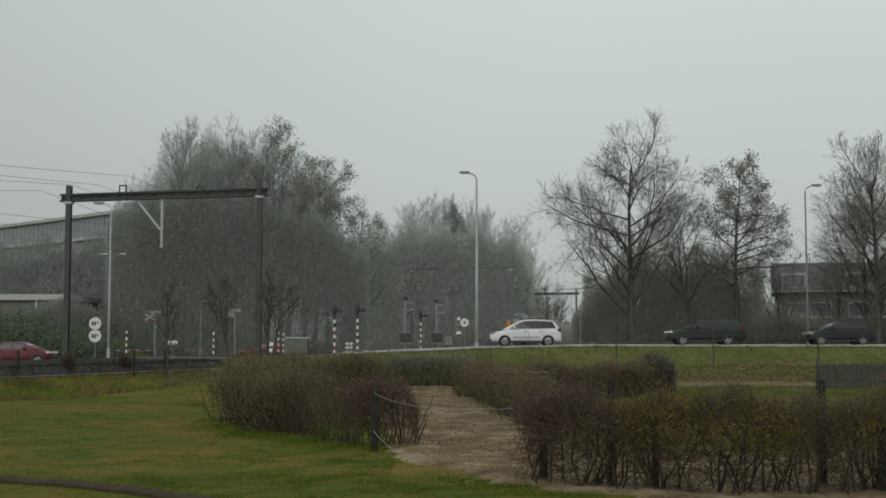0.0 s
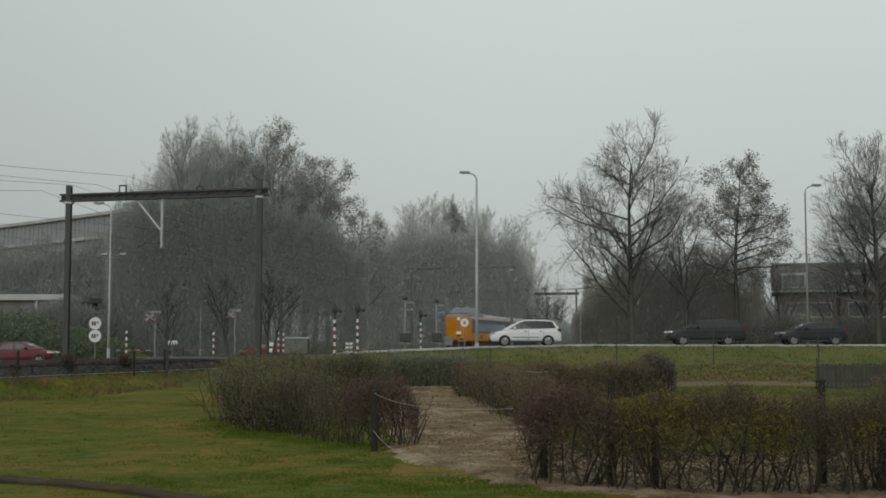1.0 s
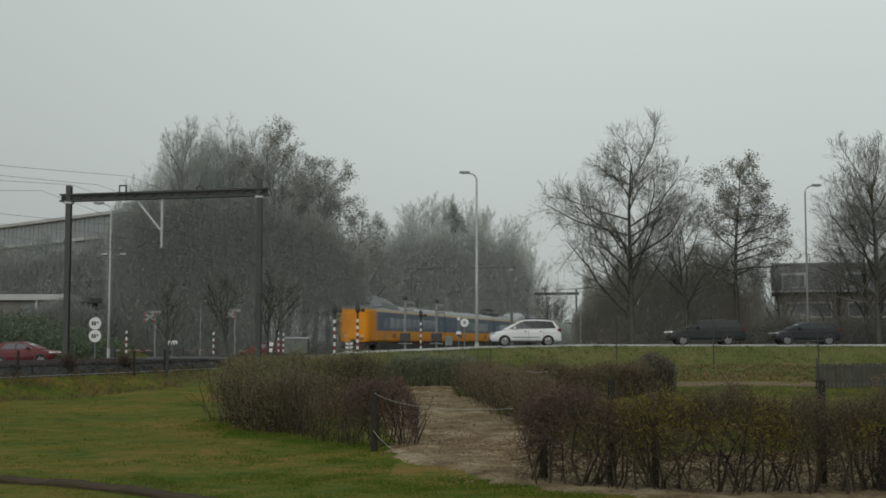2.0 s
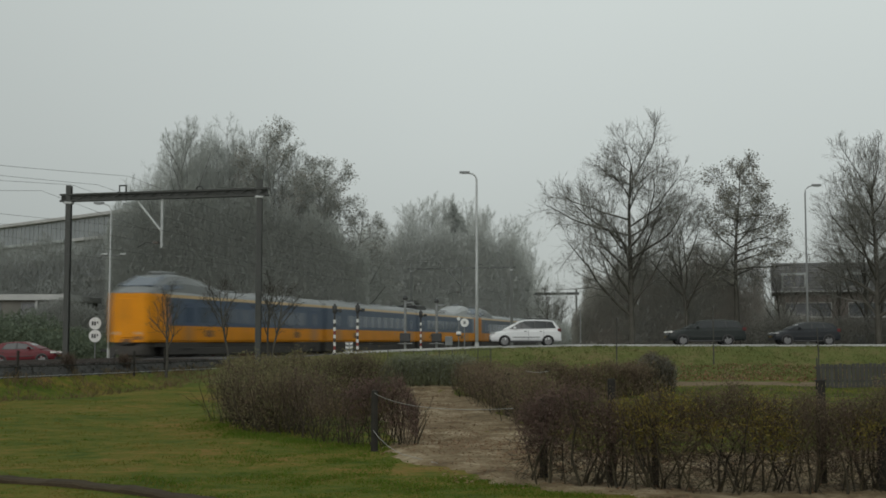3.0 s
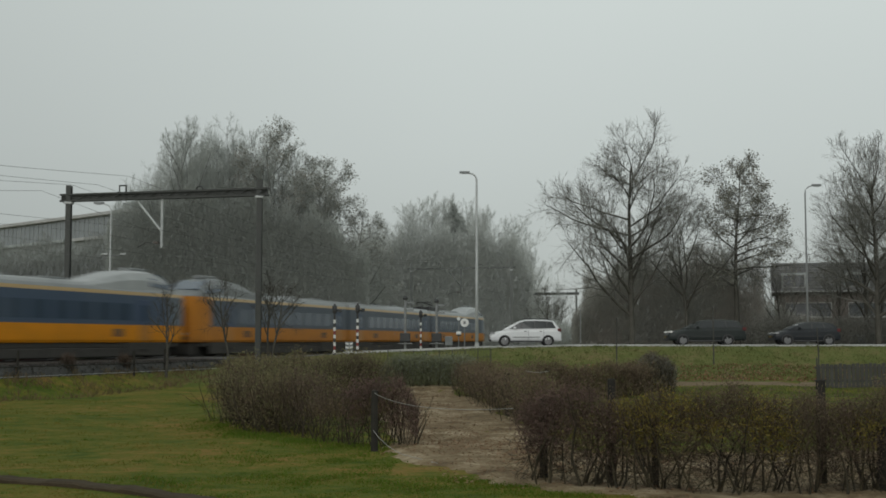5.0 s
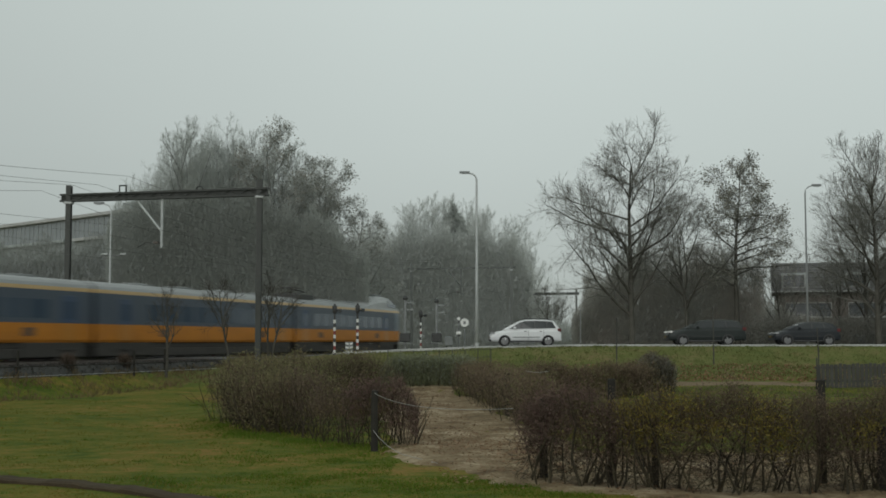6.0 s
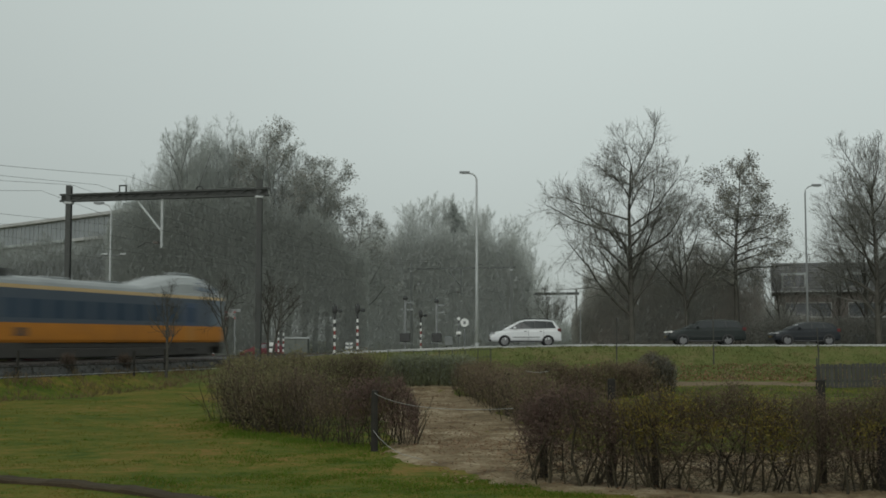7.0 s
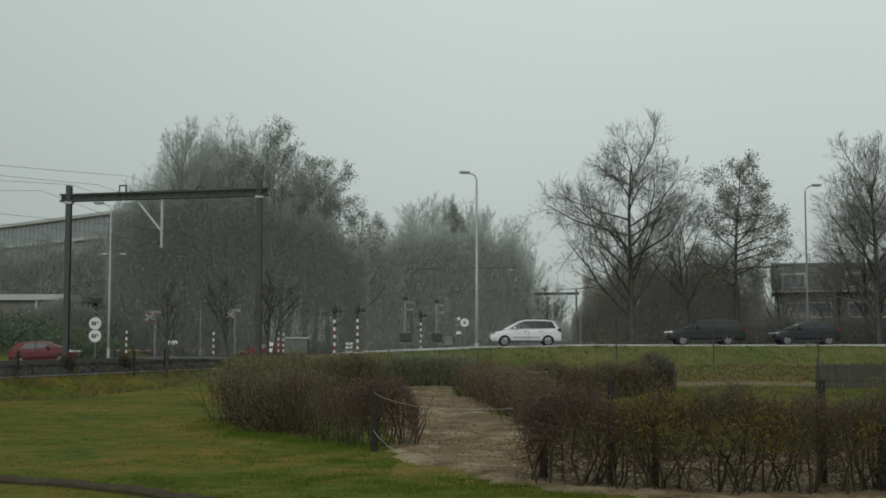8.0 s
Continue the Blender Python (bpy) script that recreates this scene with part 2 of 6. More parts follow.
# Darker and lighter cab grey hold how light falls on leading and trailing cabs.
M_HUMP = paint("shaded_cab_grey", (0.22, 0.23, 0.23), (0.15, 0.16, 0.16), 0.55, scale=0.8, fine=12, bump=0)
M_CABROOF = paint("lit_cab_roof", (0.42, 0.43, 0.43), (0.30, 0.31, 0.31), 0.45, scale=0.8, fine=12, bump=0)
M_STRIPE = paint("cream_stripe", (0.52, 0.36, 0.17), (0.45, 0.3, 0.13), 0.4, bump=0)
# Underframe tone raised a little, as haze lifts dark parts.
M_UNDER = paint("hazed_brake_dusted_steel", (0.05, 0.047, 0.043), (0.08, 0.075, 0.068), 0.85, scale=3, fine=20)
M_TRAINGLASS = paint("tinted_train_glass", (0.045, 0.068, 0.10), (0.052, 0.076, 0.108), 0.15, bump=0)
M_GLASS = paint("dark_car_glass", (0.02, 0.023, 0.024), (0.03, 0.033, 0.034), 0.06, bump=0)
M_TYRE = paint("tyre_rubber", (0.02, 0.02, 0.02), (0.035, 0.034, 0.033), 0.85)
M_RIM = paint("dull_alloy_rim", (0.203, 0.203, 0.203), (0.15, 0.15, 0.15), 0.45, metal=0.3, bump=0)
M_LAMP = paint("clear_headlamp", (0.5, 0.47, 0.4), (0.42, 0.4, 0.34), 0.2, bump=0)
M_DIPPED = paint("dim_dipped_headlamp", (0.6, 0.6, 0.57), (0.5, 0.5, 0.47), 0.2, bump=0, emit=0.08)
M_LENS = paint("clear_lamp_lens", (0.34, 0.35, 0.35), (0.25, 0.26, 0.26), 0.15, bump=0)
M_TAIL = paint("red_lamp_lens", (0.11, 0.012, 0.012), (0.08, 0.01, 0.01), 0.3, bump=0)
M_PLATE = paint("yellow_plate", (0.2, 0.15, 0.04), (0.16, 0.12, 0.035), 0.6, bump=0)
M_CARWHITE = paint("white_car_paint", (0.66, 0.67, 0.67), (0.58, 0.59, 0.59), 0.3, scale=1.0, fine=9, bump=0)
M_CARRED = paint("dark_red_car_paint", (0.125, 0.014, 0.02), (0.10, 0.012, 0.017), 0.4, scale=1.0, fine=9, bump=0, spec=0.3)
M_CARDARK = paint("dark_green_car_paint", (0.015, 0.02, 0.019), (0.022, 0.027, 0.025), 0.4, scale=1.0, fine=9, bump=0, spec=0.3)
M_CARBLUE = paint("black_blue_car_paint", (0.015, 0.018, 0.021), (0.022, 0.025, 0.028), 0.4, scale=1.0, fine=9, bump=0, spec=0.3)
M_BRICK = paint("grey_brown_brick", (0.0978, 0.085, 0.0765), (0.136, 0.119, 0.106), 0.9, scale=1.0, fine=12)
M_PALEBRICK = paint("dull_pale_render", (0.187, 0.18, 0.162), (0.137, 0.133, 0.119), 0.9, scale=0.6, fine=8)
# Roof tiles paled: haze before the houses is in their colour.
M_TILE = paint("hazed_dark_roof_tiles", (0.0825, 0.0825, 0.084), (0.135, 0.132, 0.129), 0.7, scale=1.0, fine=10)
M_FASCIA = paint("white_fascia", (0.435, 0.435, 0.422), (0.32, 0.32, 0.307), 0.6, scale=0.8)
M_CLAD = paint("grey_green_cladding", (0.225, 0.251, 0.244), (0.317, 0.336, 0.33), 0.5, scale=0.4, fine=5)
M_WINDOW = paint("dark_window_glass", (0.05, 0.055, 0.058), (0.08, 0.085, 0.088), 0.08, bump=0, spec=0.3)
M_OFFICEGLASS = paint("grey_office_glazing", (0.17, 0.185, 0.19), (0.23, 0.245, 0.25), 0.15, scale=0.3, fine=2, bump=0)
M_CABINET = paint("pale_green_cabinet", (0.164, 0.173, 0.155), (0.123, 0.132, 0.118), 0.7)


# ---- mesh helpers ----
class Shape:
    """Collects vertices and faces of one mesh."""

    def __init__(self):
        self.v, self.f = [], []

    def add(self, verts, faces):
        k = len(self.v)
        self.v += [tuple(p) for p in verts]
        self.f += [tuple(i + k for i in q) for q in faces]
        return self

    def box(self, x0, x1, y0, y1, z0, z1, b=0.0):
        """A box whose edges are cut off by b."""
        if b <= 0:
            return self.add([(x, y, z) for x in (x0, x1) for y in (y0, y1) for z in (z0, z1)],
                            [(0, 1, 3, 2), (4, 6, 7, 5), (0, 4, 5, 1), (2, 3, 7, 6), (0, 2, 6, 4), (1, 5, 7, 3)])
        rings = []
        for z, c in ((z0, b), (z0 + b, 0), (z1 - b, 0), (z1, b)):
            e = b
            rings.append([(x0 + c + (e if c == 0 else 0), y0 + c, z), (x1 - c - (e if c == 0 else 0), y0 + c, z), (x1 - c, y0 + c + (e if c == 0 else 0), z), (x1 - c, y1 - c - (e if c == 0 else 0), z),
                          (x1 - c - (e if c == 0 else 0), y1 - c, z), (x0 + c + (e if c == 0 else 0), y1 - c, z), (x0 + c, y1 - c - (e if c == 0 else 0), z), (x0 + c, y0 + c + (e if c == 0 else 0), z)])
        return self.loft(rings)

    def loft(self, rings, closed=True, caps=True):
        n, k = len(rings[0]), len(rings)
        faces = []
        for i in range(k - 1):
            for j in range(n if closed else n - 1):
                a, b = i * n + j, i * n + (j + 1) % n
                faces.append((a, b, b + n, a + n))
        if caps and closed:
            faces += [tuple(range(n - 1, -1, -1)), tuple(range((k - 1) * n, k * n))]
        return self.add([p for r in rings for p in r], faces)

    def tube(self, path, r, n=8, caps=True):
        """A round bar along a path; r is one radius or one for each point."""
        pts = [Vector(p) for p in path]
        rad = r if isinstance(r, (list, tuple)) else [r] * len(pts)
        rings = []
        for i, p in enumerate(pts):
            d = (pts[min(i + 1, len(pts) - 1)] - pts[max(i - 1, 0)]).normalized()
            u = d.cross((0, 0, 1) if abs(d.z) < 0.9 else (1, 0, 0)).normalized()
            w = d.cross(u)
            rings.append([p + rad[i] * (math.cos(a) * u + math.sin(a) * w) for a in (2 * math.pi * j / n for j in range(n))])
        return self.loft(rings, caps=caps)

    def disc_y(self, x, z, y0, y1, r, n=20, r1=None):
        """A round plate with its axis along y."""
        ring = lambda y, q: [(x + q * math.cos(2 * math.pi * j / n), y, z + q * math.sin(2 * math.pi * j / n)) for j in range(n)]
        return self.loft([ring(y0, r), ring(y1, r if r1 is None else r1)])

    def data(self, name):
        me = bpy.data.meshes.new(name)
        me.from_pydata(self.v, [], self.f)
        me.update()
        return me


def finish(ob, material, smooth=False):
    ob.data.materials.append(material)
    if smooth:
        ob.data.polygons.foreach_set("use_smooth", [True] * len(ob.data.polygons))
    return ob


def normals_out(me):
    bm = bmesh.new()
    bm.from_mesh(me)
    bmesh.ops.recalc_face_normals(bm, faces=bm.faces)
    bm.to_mesh(me)
    bm.free()


def part(name, shape, material, parent=None, label="", smooth=False, at=None):
    me = shape if isinstance(shape, bpy.types.Mesh) else shape.data(name)
    if isinstance(shape, Shape):
        normals_out(me)
    ob = new(name, me)
    if not me.materials:
        finish(ob, material, smooth)
    if parent is not None:
        ob.parent = parent
    if at is not None:
        ob.matrix_basis = at
    return tagged(ob, label)


def thing(name, label, category, m=None, group="", kind=""):
    ob = tagged(new(name), label, category, group, kind)
    if m is not None:
        ob.matrix_basis = m
    return ob


def setting(name, shape, material, label, category="", smooth=False):
    ob = part(name, shape, material, smooth=smooth)
    return tagged(ob, label, category, kind="structure")


def fast_mesh(name, verts, quads):
    """A mesh from arrays of vertices and faces with three or four corners."""
    me = bpy.data.meshes.new(name)
    nv, nf = len(verts), len(quads)
    k = np.asarray(quads).shape[1]
    me.vertices.add(nv)
    me.vertices.foreach_set("co", np.asarray(verts, dtype=np.float32).ravel())
    me.loops.add(nf * k)
    me.loops.foreach_set("vertex_index", np.asarray(quads, dtype=np.int32).ravel())
    me.polygons.add(nf)
    me.polygons.foreach_set("loop_start", np.arange(0, nf * k, k, dtype=np.int32))
    me.polygons.foreach_set("loop_total", np.full(nf, k, dtype=np.int32))
    me.update(calc_edges=True)
    return me


def unit(a):
    return a / np.maximum(np.linalg.norm(a, axis=-1, keepdims=True), 1e-9)


def bars(p0, p1, r0, r1, n=3):
    """Vertices and faces of many thin tapered bars."""
    d = unit(p1 - p0)
    ref = np.where(np.abs(d[:, 2:3]) < 0.9, np.array([[0, 0, 1.0]]), np.array([[1.0, 0, 0]]))
    u = unit(np.cross(d, ref))
    w = np.cross(d, u)
    if n == 1:
        u = unit(u + w * np.sin(np.arange(len(u)) * 2.4)[:, None]) * 1.15
        v = np.stack([p0 - u * r0[:, None], p0 + u * r0[:, None], p1], 1)
        return v.reshape(-1, 3), np.arange(len(p0) * 3).reshape(-1, 3)
    if n == 2:
        u = unit(u + w * np.sin(np.arange(len(u)) * 2.4)[:, None]) * 1.15
        v = np.stack([p0 - u * r0[:, None], p0 + u * r0[:, None], p1 + u * r1[:, None], p1 - u * r1[:, None]], 1)
        return v.reshape(-1, 3), np.arange(len(p0) * 4).reshape(-1, 4)
    a = np.arange(n) * 2 * np.pi / n
    ring = np.cos(a)[None, :, None] * u[:, None, :] + np.sin(a)[None, :, None] * w[:, None, :]
    v = np.concatenate([p0[:, None, :] + ring * r0[:, None, None], p1[:, None, :] + ring * r1[:, None, None]], axis=1)
    j = np.arange(n)
    q = np.stack([j, (j + 1) % n, (j + 1) % n + n, j + n], axis=1)
    faces = (np.arange(len(p0)) * 2 * n)[:, None, None] + q[None]
    return v.reshape(-1, 3), faces.reshape(-1, 4)


def shoots(rng, start, dirs, length, r0, r1, k, jitter, lift):
    """Crooked shoots: their points and radii."""
    n = len(start)
    pts, p, d = [start], start, unit(dirs)
    for _ in range(k):
        d = unit(d + jitter * rng.normal(size=(n, 3)) + np.array([0, 0, lift]))
        p = p + d * (length / k)[:, None]
        pts.append(p)
    t = np.linspace(0, 1, k + 1)[None]
    return np.stack(pts, 1), r0[:, None] * (1 - t) + r1[:, None] * t


def spawn(rng, pts, rad, count, t0, angle, spread, length, up=0.0):
    """Start points, directions, lengths and radii of side shoots."""
    n, k = pts.shape[0], pts.shape[1] - 1
    t = t0 + (1 - t0) * (np.arange(count)[None] + rng.random((n, count))) / count
    i = np.minimum((t * k).astype(int), k - 1)
    f = (t * k - i)[..., None]
    row = np.arange(n)[:, None]
    a, b = pts[row, i], pts[row, i + 1]
    pos = (a * (1 - f) + b * f).reshape(-1, 3)
    tan = unit(b - a).reshape(-1, 3)
    r = (rad[row, i] * (1 - f[..., 0]) + rad[row, i + 1] * f[..., 0]).reshape(-1)
    ref = np.where(np.abs(tan[:, 2:3]) < 0.9, np.array([[0, 0, 1.0]]), np.array([[1.0, 0, 0]]))
    u = unit(np.cross(tan, ref))
    w = np.cross(tan, u)
    az = (np.arange(count)[None] * 2.4 + 6.283 * rng.random((n, 1)) + 0.5 * rng.normal(size=(n, count))).reshape(-1, 1)
    side = np.cos(az) * u + np.sin(az) * w
    an = np.radians(angle + spread * rng.normal(size=len(tan)))[:, None]
    d = np.cos(an) * tan + np.sin(an) * side + np.array([0, 0, up])
    whole = np.linalg.norm(np.diff(pts, axis=1), axis=2).sum(1)
    ln = (whole[:, None] * length * (0.7 + 0.6 * rng.random((n, count))) * (1.2 - 0.75 * t)).reshape(-1)
    return pos, d, ln, r


def to_bars(sets, n):
    p0 = np.concatenate([p[:, :-1].reshape(-1, 3) for p, r in sets])
    p1 = np.concatenate([p[:, 1:].reshape(-1, 3) for p, r in sets])
    r0 = np.concatenate([r[:, :-1].reshape(-1) for p, r in sets])
    r1 = np.concatenate([r[:, 1:].reshape(-1) for p, r in sets])
    return bars(p0, p1, r0, r1, n)


def joined(*pairs):
    """Several vertex and face arrays as one."""
    v, q, k = [], [], 0
    for a, b in pairs:
        v.append(a)
        q.append(b + k)
        k += len(a)
    return np.concatenate(v), np.concatenate(q)


def leaf_quads(rng, centres, size, droop=0.3):
    """Small folded leaves, one face each, turned every way."""
    n = len(centres)
    a = unit(rng.normal(size=(n, 3)) - np.array([0, 0, droop]))
    b = unit(np.cross(a, rng.normal(size=(n, 3))))
    s = (size * (0.6 + 0.8 * rng.random(n)))[:, None]
    v = np.stack([centres, centres + a * s * 0.5 + b * s * 0.35, centres + a * s, centres + a * s * 0.5 - b * s * 0.35], 1)
    return v.reshape(-1, 3), np.arange(n * 4).reshape(-1, 4)


def tree_meshes(seed, h, bare=0.25, limbs=14, angle=42, ratio=0.55, lift=0.06, twig_r=0.012, counts=(8, 8, 5), leaves=0, leaf=0.12, top=0.92, trunk_r=None, fan=9, tip_r=0.02, sway=0.05):
    """Meshes of a bare tree of height h: trunk with limbs, crown of twigs, and leaves."""
    rng = np.random.default_rng(seed)
    tr = trunk_r or h * 0.016
    trunk = shoots(rng, np.zeros((1, 3)), np.array([[0, 0, 1.0]]), np.array([h * top]), np.array([tr]), np.array([tip_r]), 10, sway, 0.06)
    s = spawn(rng, *trunk, limbs, bare, angle, fan, ratio)
    limb = shoots(rng, s[0], s[1], s[2], s[3] * 0.62, np.full(len(s[0]), 0.018), 6, 0.13, lift)
    s = spawn(rng, *limb, counts[0], 0.15, 40, 12, 0.55)
    branch = shoots(rng, s[0], s[1], s[2], s[3] * 0.6, np.full(len(s[0]), twig_r), 4, 0.16, lift)
    s = spawn(rng, *branch, counts[1], 0.15, 38, 14, 0.5)
    twig = shoots(rng, s[0], s[1], np.maximum(s[2], 0.35), np.minimum(s[3] * 0.7, twig_r * 1.4), np.full(len(s[0]), twig_r * 0.6), 2, 0.18, lift)
    s = spawn(rng, *twig, counts[2], 0.1, 36, 14, 0.6)
    tip = shoots(rng, s[0], s[1], np.maximum(s[2], 0.3), np.full(len(s[0]), twig_r * 0.62), np.full(len(s[0]), twig_r * 0.25), 1, 0.1, lift)
    k = h / np.percentile(tip[0][:, -1, 2], 99.7)
    trunk, limb, branch, twig, tip = [(p * k, r) for p, r in (trunk, limb, branch, twig, tip)]
    out = [fast_mesh("trunk", *to_bars([trunk, limb], 7)), fast_mesh("crown", *joined(to_bars([branch], 3), to_bars([twig, tip], 2)))]
    if leaves:
        ends = tip[0][:, -1]
        pick = rng.integers(0, len(ends), leaves)
        out.append(fast_mesh("foliage", *leaf_quads(rng, ends[pick] + 0.12 * rng.normal(size=(leaves, 3)), leaf)))
    return out


def plant(name, label, meshes, mats, m, category="tree", group="", names=("trunk", "crown", "foliage")):
    ob = thing(name, label, category, m, group)
    for nm, me, mt in zip(names, meshes, mats):
        part(nm, me, mt, ob)
    return ob


# ---- lie of the land ----
def near_side(y):
    """Path of the passing train's side towards the meadow."""
    return -20.67 + 0.3262 * (y - 60) - 0.00065 * (y - 60) ** 2 + 0.0005 * np.maximum(y - 115, 0) ** 2


def near_slope(y):
    """Slope dx/dy of that side."""
    return 0.3262 - 0.0013 * (y - 60) + 0.001 * np.maximum(y - 115, 0)


T_Y = np.linspace(-160, 480, 6401)
T_X = near_side(T_Y)
T_S = np.concatenate([[0], np.cumsum(np.hypot(np.diff(T_X), np.diff(T_Y)))])
T_S = T_S - np.interp(60, T_Y, T_S)


def along(s, off=0.0):
    """Place and heading (x, y, slope) at s metres up the line, off metres to the meadow's side of the passing train."""
    y = float(np.interp(s, T_S, T_Y))
    d = float(near_slope(y))
    n = math.hypot(1, d)
    return near_side(y) + off / n, y - off * d / n, d


ROAD_X = (-400, -60, -28, -22.5, -19, -9.5, -6, 2.7, 8, 400)
ROAD_Z = (-0.7, -0.7, -0.6, -0.4, -0.04, -0.02, 0.25, 0.6, 0.7, 0.7)
ROAD_NEAR, ROAD_FAR = 72.0, 80.0


def road_z(x):
    return np.interp(x, ROAD_X, ROAD_Z)


def ground_z(x, y):
    """Height of the ground; the rails lie at 0."""
    x, y = np.asarray(x, float), np.asarray(y, float)
    rz = road_z(x) - 0.03
    back = np.where(y > 80, -0.6, -1.3)
    d = np.where(y < ROAD_NEAR, ROAD_NEAR - y, np.where(y > ROAD_FAR, (y - ROAD_FAR) * 2.2, 0))
    g = np.interp(d, (0, 0.6, 4, 12, 17), (1, 1, 0.5, 0.1, 0))
    z = back + (rz - back) * g
    e = (x - near_side(y) - 0.6) / np.sqrt(1 + near_slope(y) ** 2)
    bank = np.interp(np.abs(e), (0, 4.3, 6.6), (-0.42, -0.42, -1.3))
    bank = np.where((y < -150) | (y > 470), -1.3, bank)
    z = np.maximum(z, np.where(np.abs(e) < 6.6, bank, -9))
    rise = np.interp(y, (84, 97, 125, 140), (-0.6, 1.95, 1.95, -0.6)) * np.interp(x, (-31, -25), (1, 0)) - 0.6 * np.interp(x, (-31, -25), (0, 1))
    z = np.where(y > 84, np.maximum(z, np.where(x < -25, rise, -9)), z)
    rough = 0.03 * np.sin(x * 0.9 + 1.3 * np.sin(y * 0.35)) + 0.025 * np.sin(y * 0.8 + x * 0.31)
    return z + np.where((d > 0.7) & (np.abs(e) > 5), rough, 0)


def gz(x, y):
    return float(ground_z(x, y))


# ---- ground, road, railway ----
def build_ground():
    xs = np.concatenate([[-2500, -1200, -600, -300, -150, -90], np.arange(-60, 60.1, 0.75), [75, 90, 150, 300, 600, 1200, 2500]])
    ys = np.concatenate([[-600, -200, -60, -20, 0], np.arange(8, 100, 0.6), np.arange(100, 180, 4), [200, 260, 340, 450, 600, 1000, 2000, 4000]])
    gx, gy = np.meshgrid(xs, ys)
    v = np.stack([gx, gy, ground_z(gx, gy)], -1).reshape(-1, 3)
    nx, ny = len(xs), len(ys)
    i, j = np.meshgrid(np.arange(nx - 1), np.arange(ny - 1))
    a = (j * nx + i).reshape(-1)
    me = fast_mesh("ground", v, np.stack([a, a + 1, a + 1 + nx, a + nx], 1))
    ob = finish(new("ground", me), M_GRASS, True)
    tagged(ob, "damp olive-green meadow grass with brown autumn patches", "ground", kind="structure")


def strip(name, xs, y0, y1, thick, material, label, lift=0.0):
    s = Shape()
    s.loft([[(x, y0, road_z(x) + lift - thick), (x, y0, road_z(x) + lift), (x, y1, road_z(x) + lift), (x, y1, road_z(x) + lift - thick)] for x in xs])
    return setting(name, s, material, label, name.split("_")[0])


def build_road():
    xs = [-300, -150, -80, -60] + [k for k in range(-40, 41, 2)] + [60, 90, 150, 300]
    strip("road", xs, ROAD_NEAR + 0.2, ROAD_FAR - 0.2, 0.3, M_ASPHALT, "wet dark asphalt road rising away from the level crossing")
    for name, y in (("kerb_near", ROAD_NEAR), ("kerb_far", ROAD_FAR - 0.2)):
        kerb = tagged(new(name), "row of pale wet concrete kerb stones", "kerb", kind="structure")
        proto = {}
        x = -6.4
        while x < 40:
            tilt = round(math.atan2(float(road_z(x + 0.98) - road_z(x)), 0.98), 3)
            if "m" not in proto:
                proto["m"] = Shape().box(0, 0.97, 0, 0.2, -0.28, 0.055, 0.02).data("kerb_stone")
            part("kerb_stone", proto["m"], M_KERB, kerb, at=pose(x, y, float(road_z(x)), 0, -math.degrees(tilt), 0))
            x += 0.98
    marks = tagged(new("road_marking"), "worn white dashed centre line on asphalt", "road marking", kind="structure")
    for k in range(-10, 8):
        x = 5 + 4.5 * k
        if x < -8 and x > -22:
            continue
        s = Shape()
        a, b = x, x + 1.5
        s.add([(a, 75.95, road_z(a) + 0.006), (b, 75.95, road_z(b) + 0.006), (b, 76.05, road_z(b) + 0.006), (a, 76.05, road_z(a) + 0.006)], [(0, 1, 2, 3)])
        part("dash", s, M_WHITE, marks)


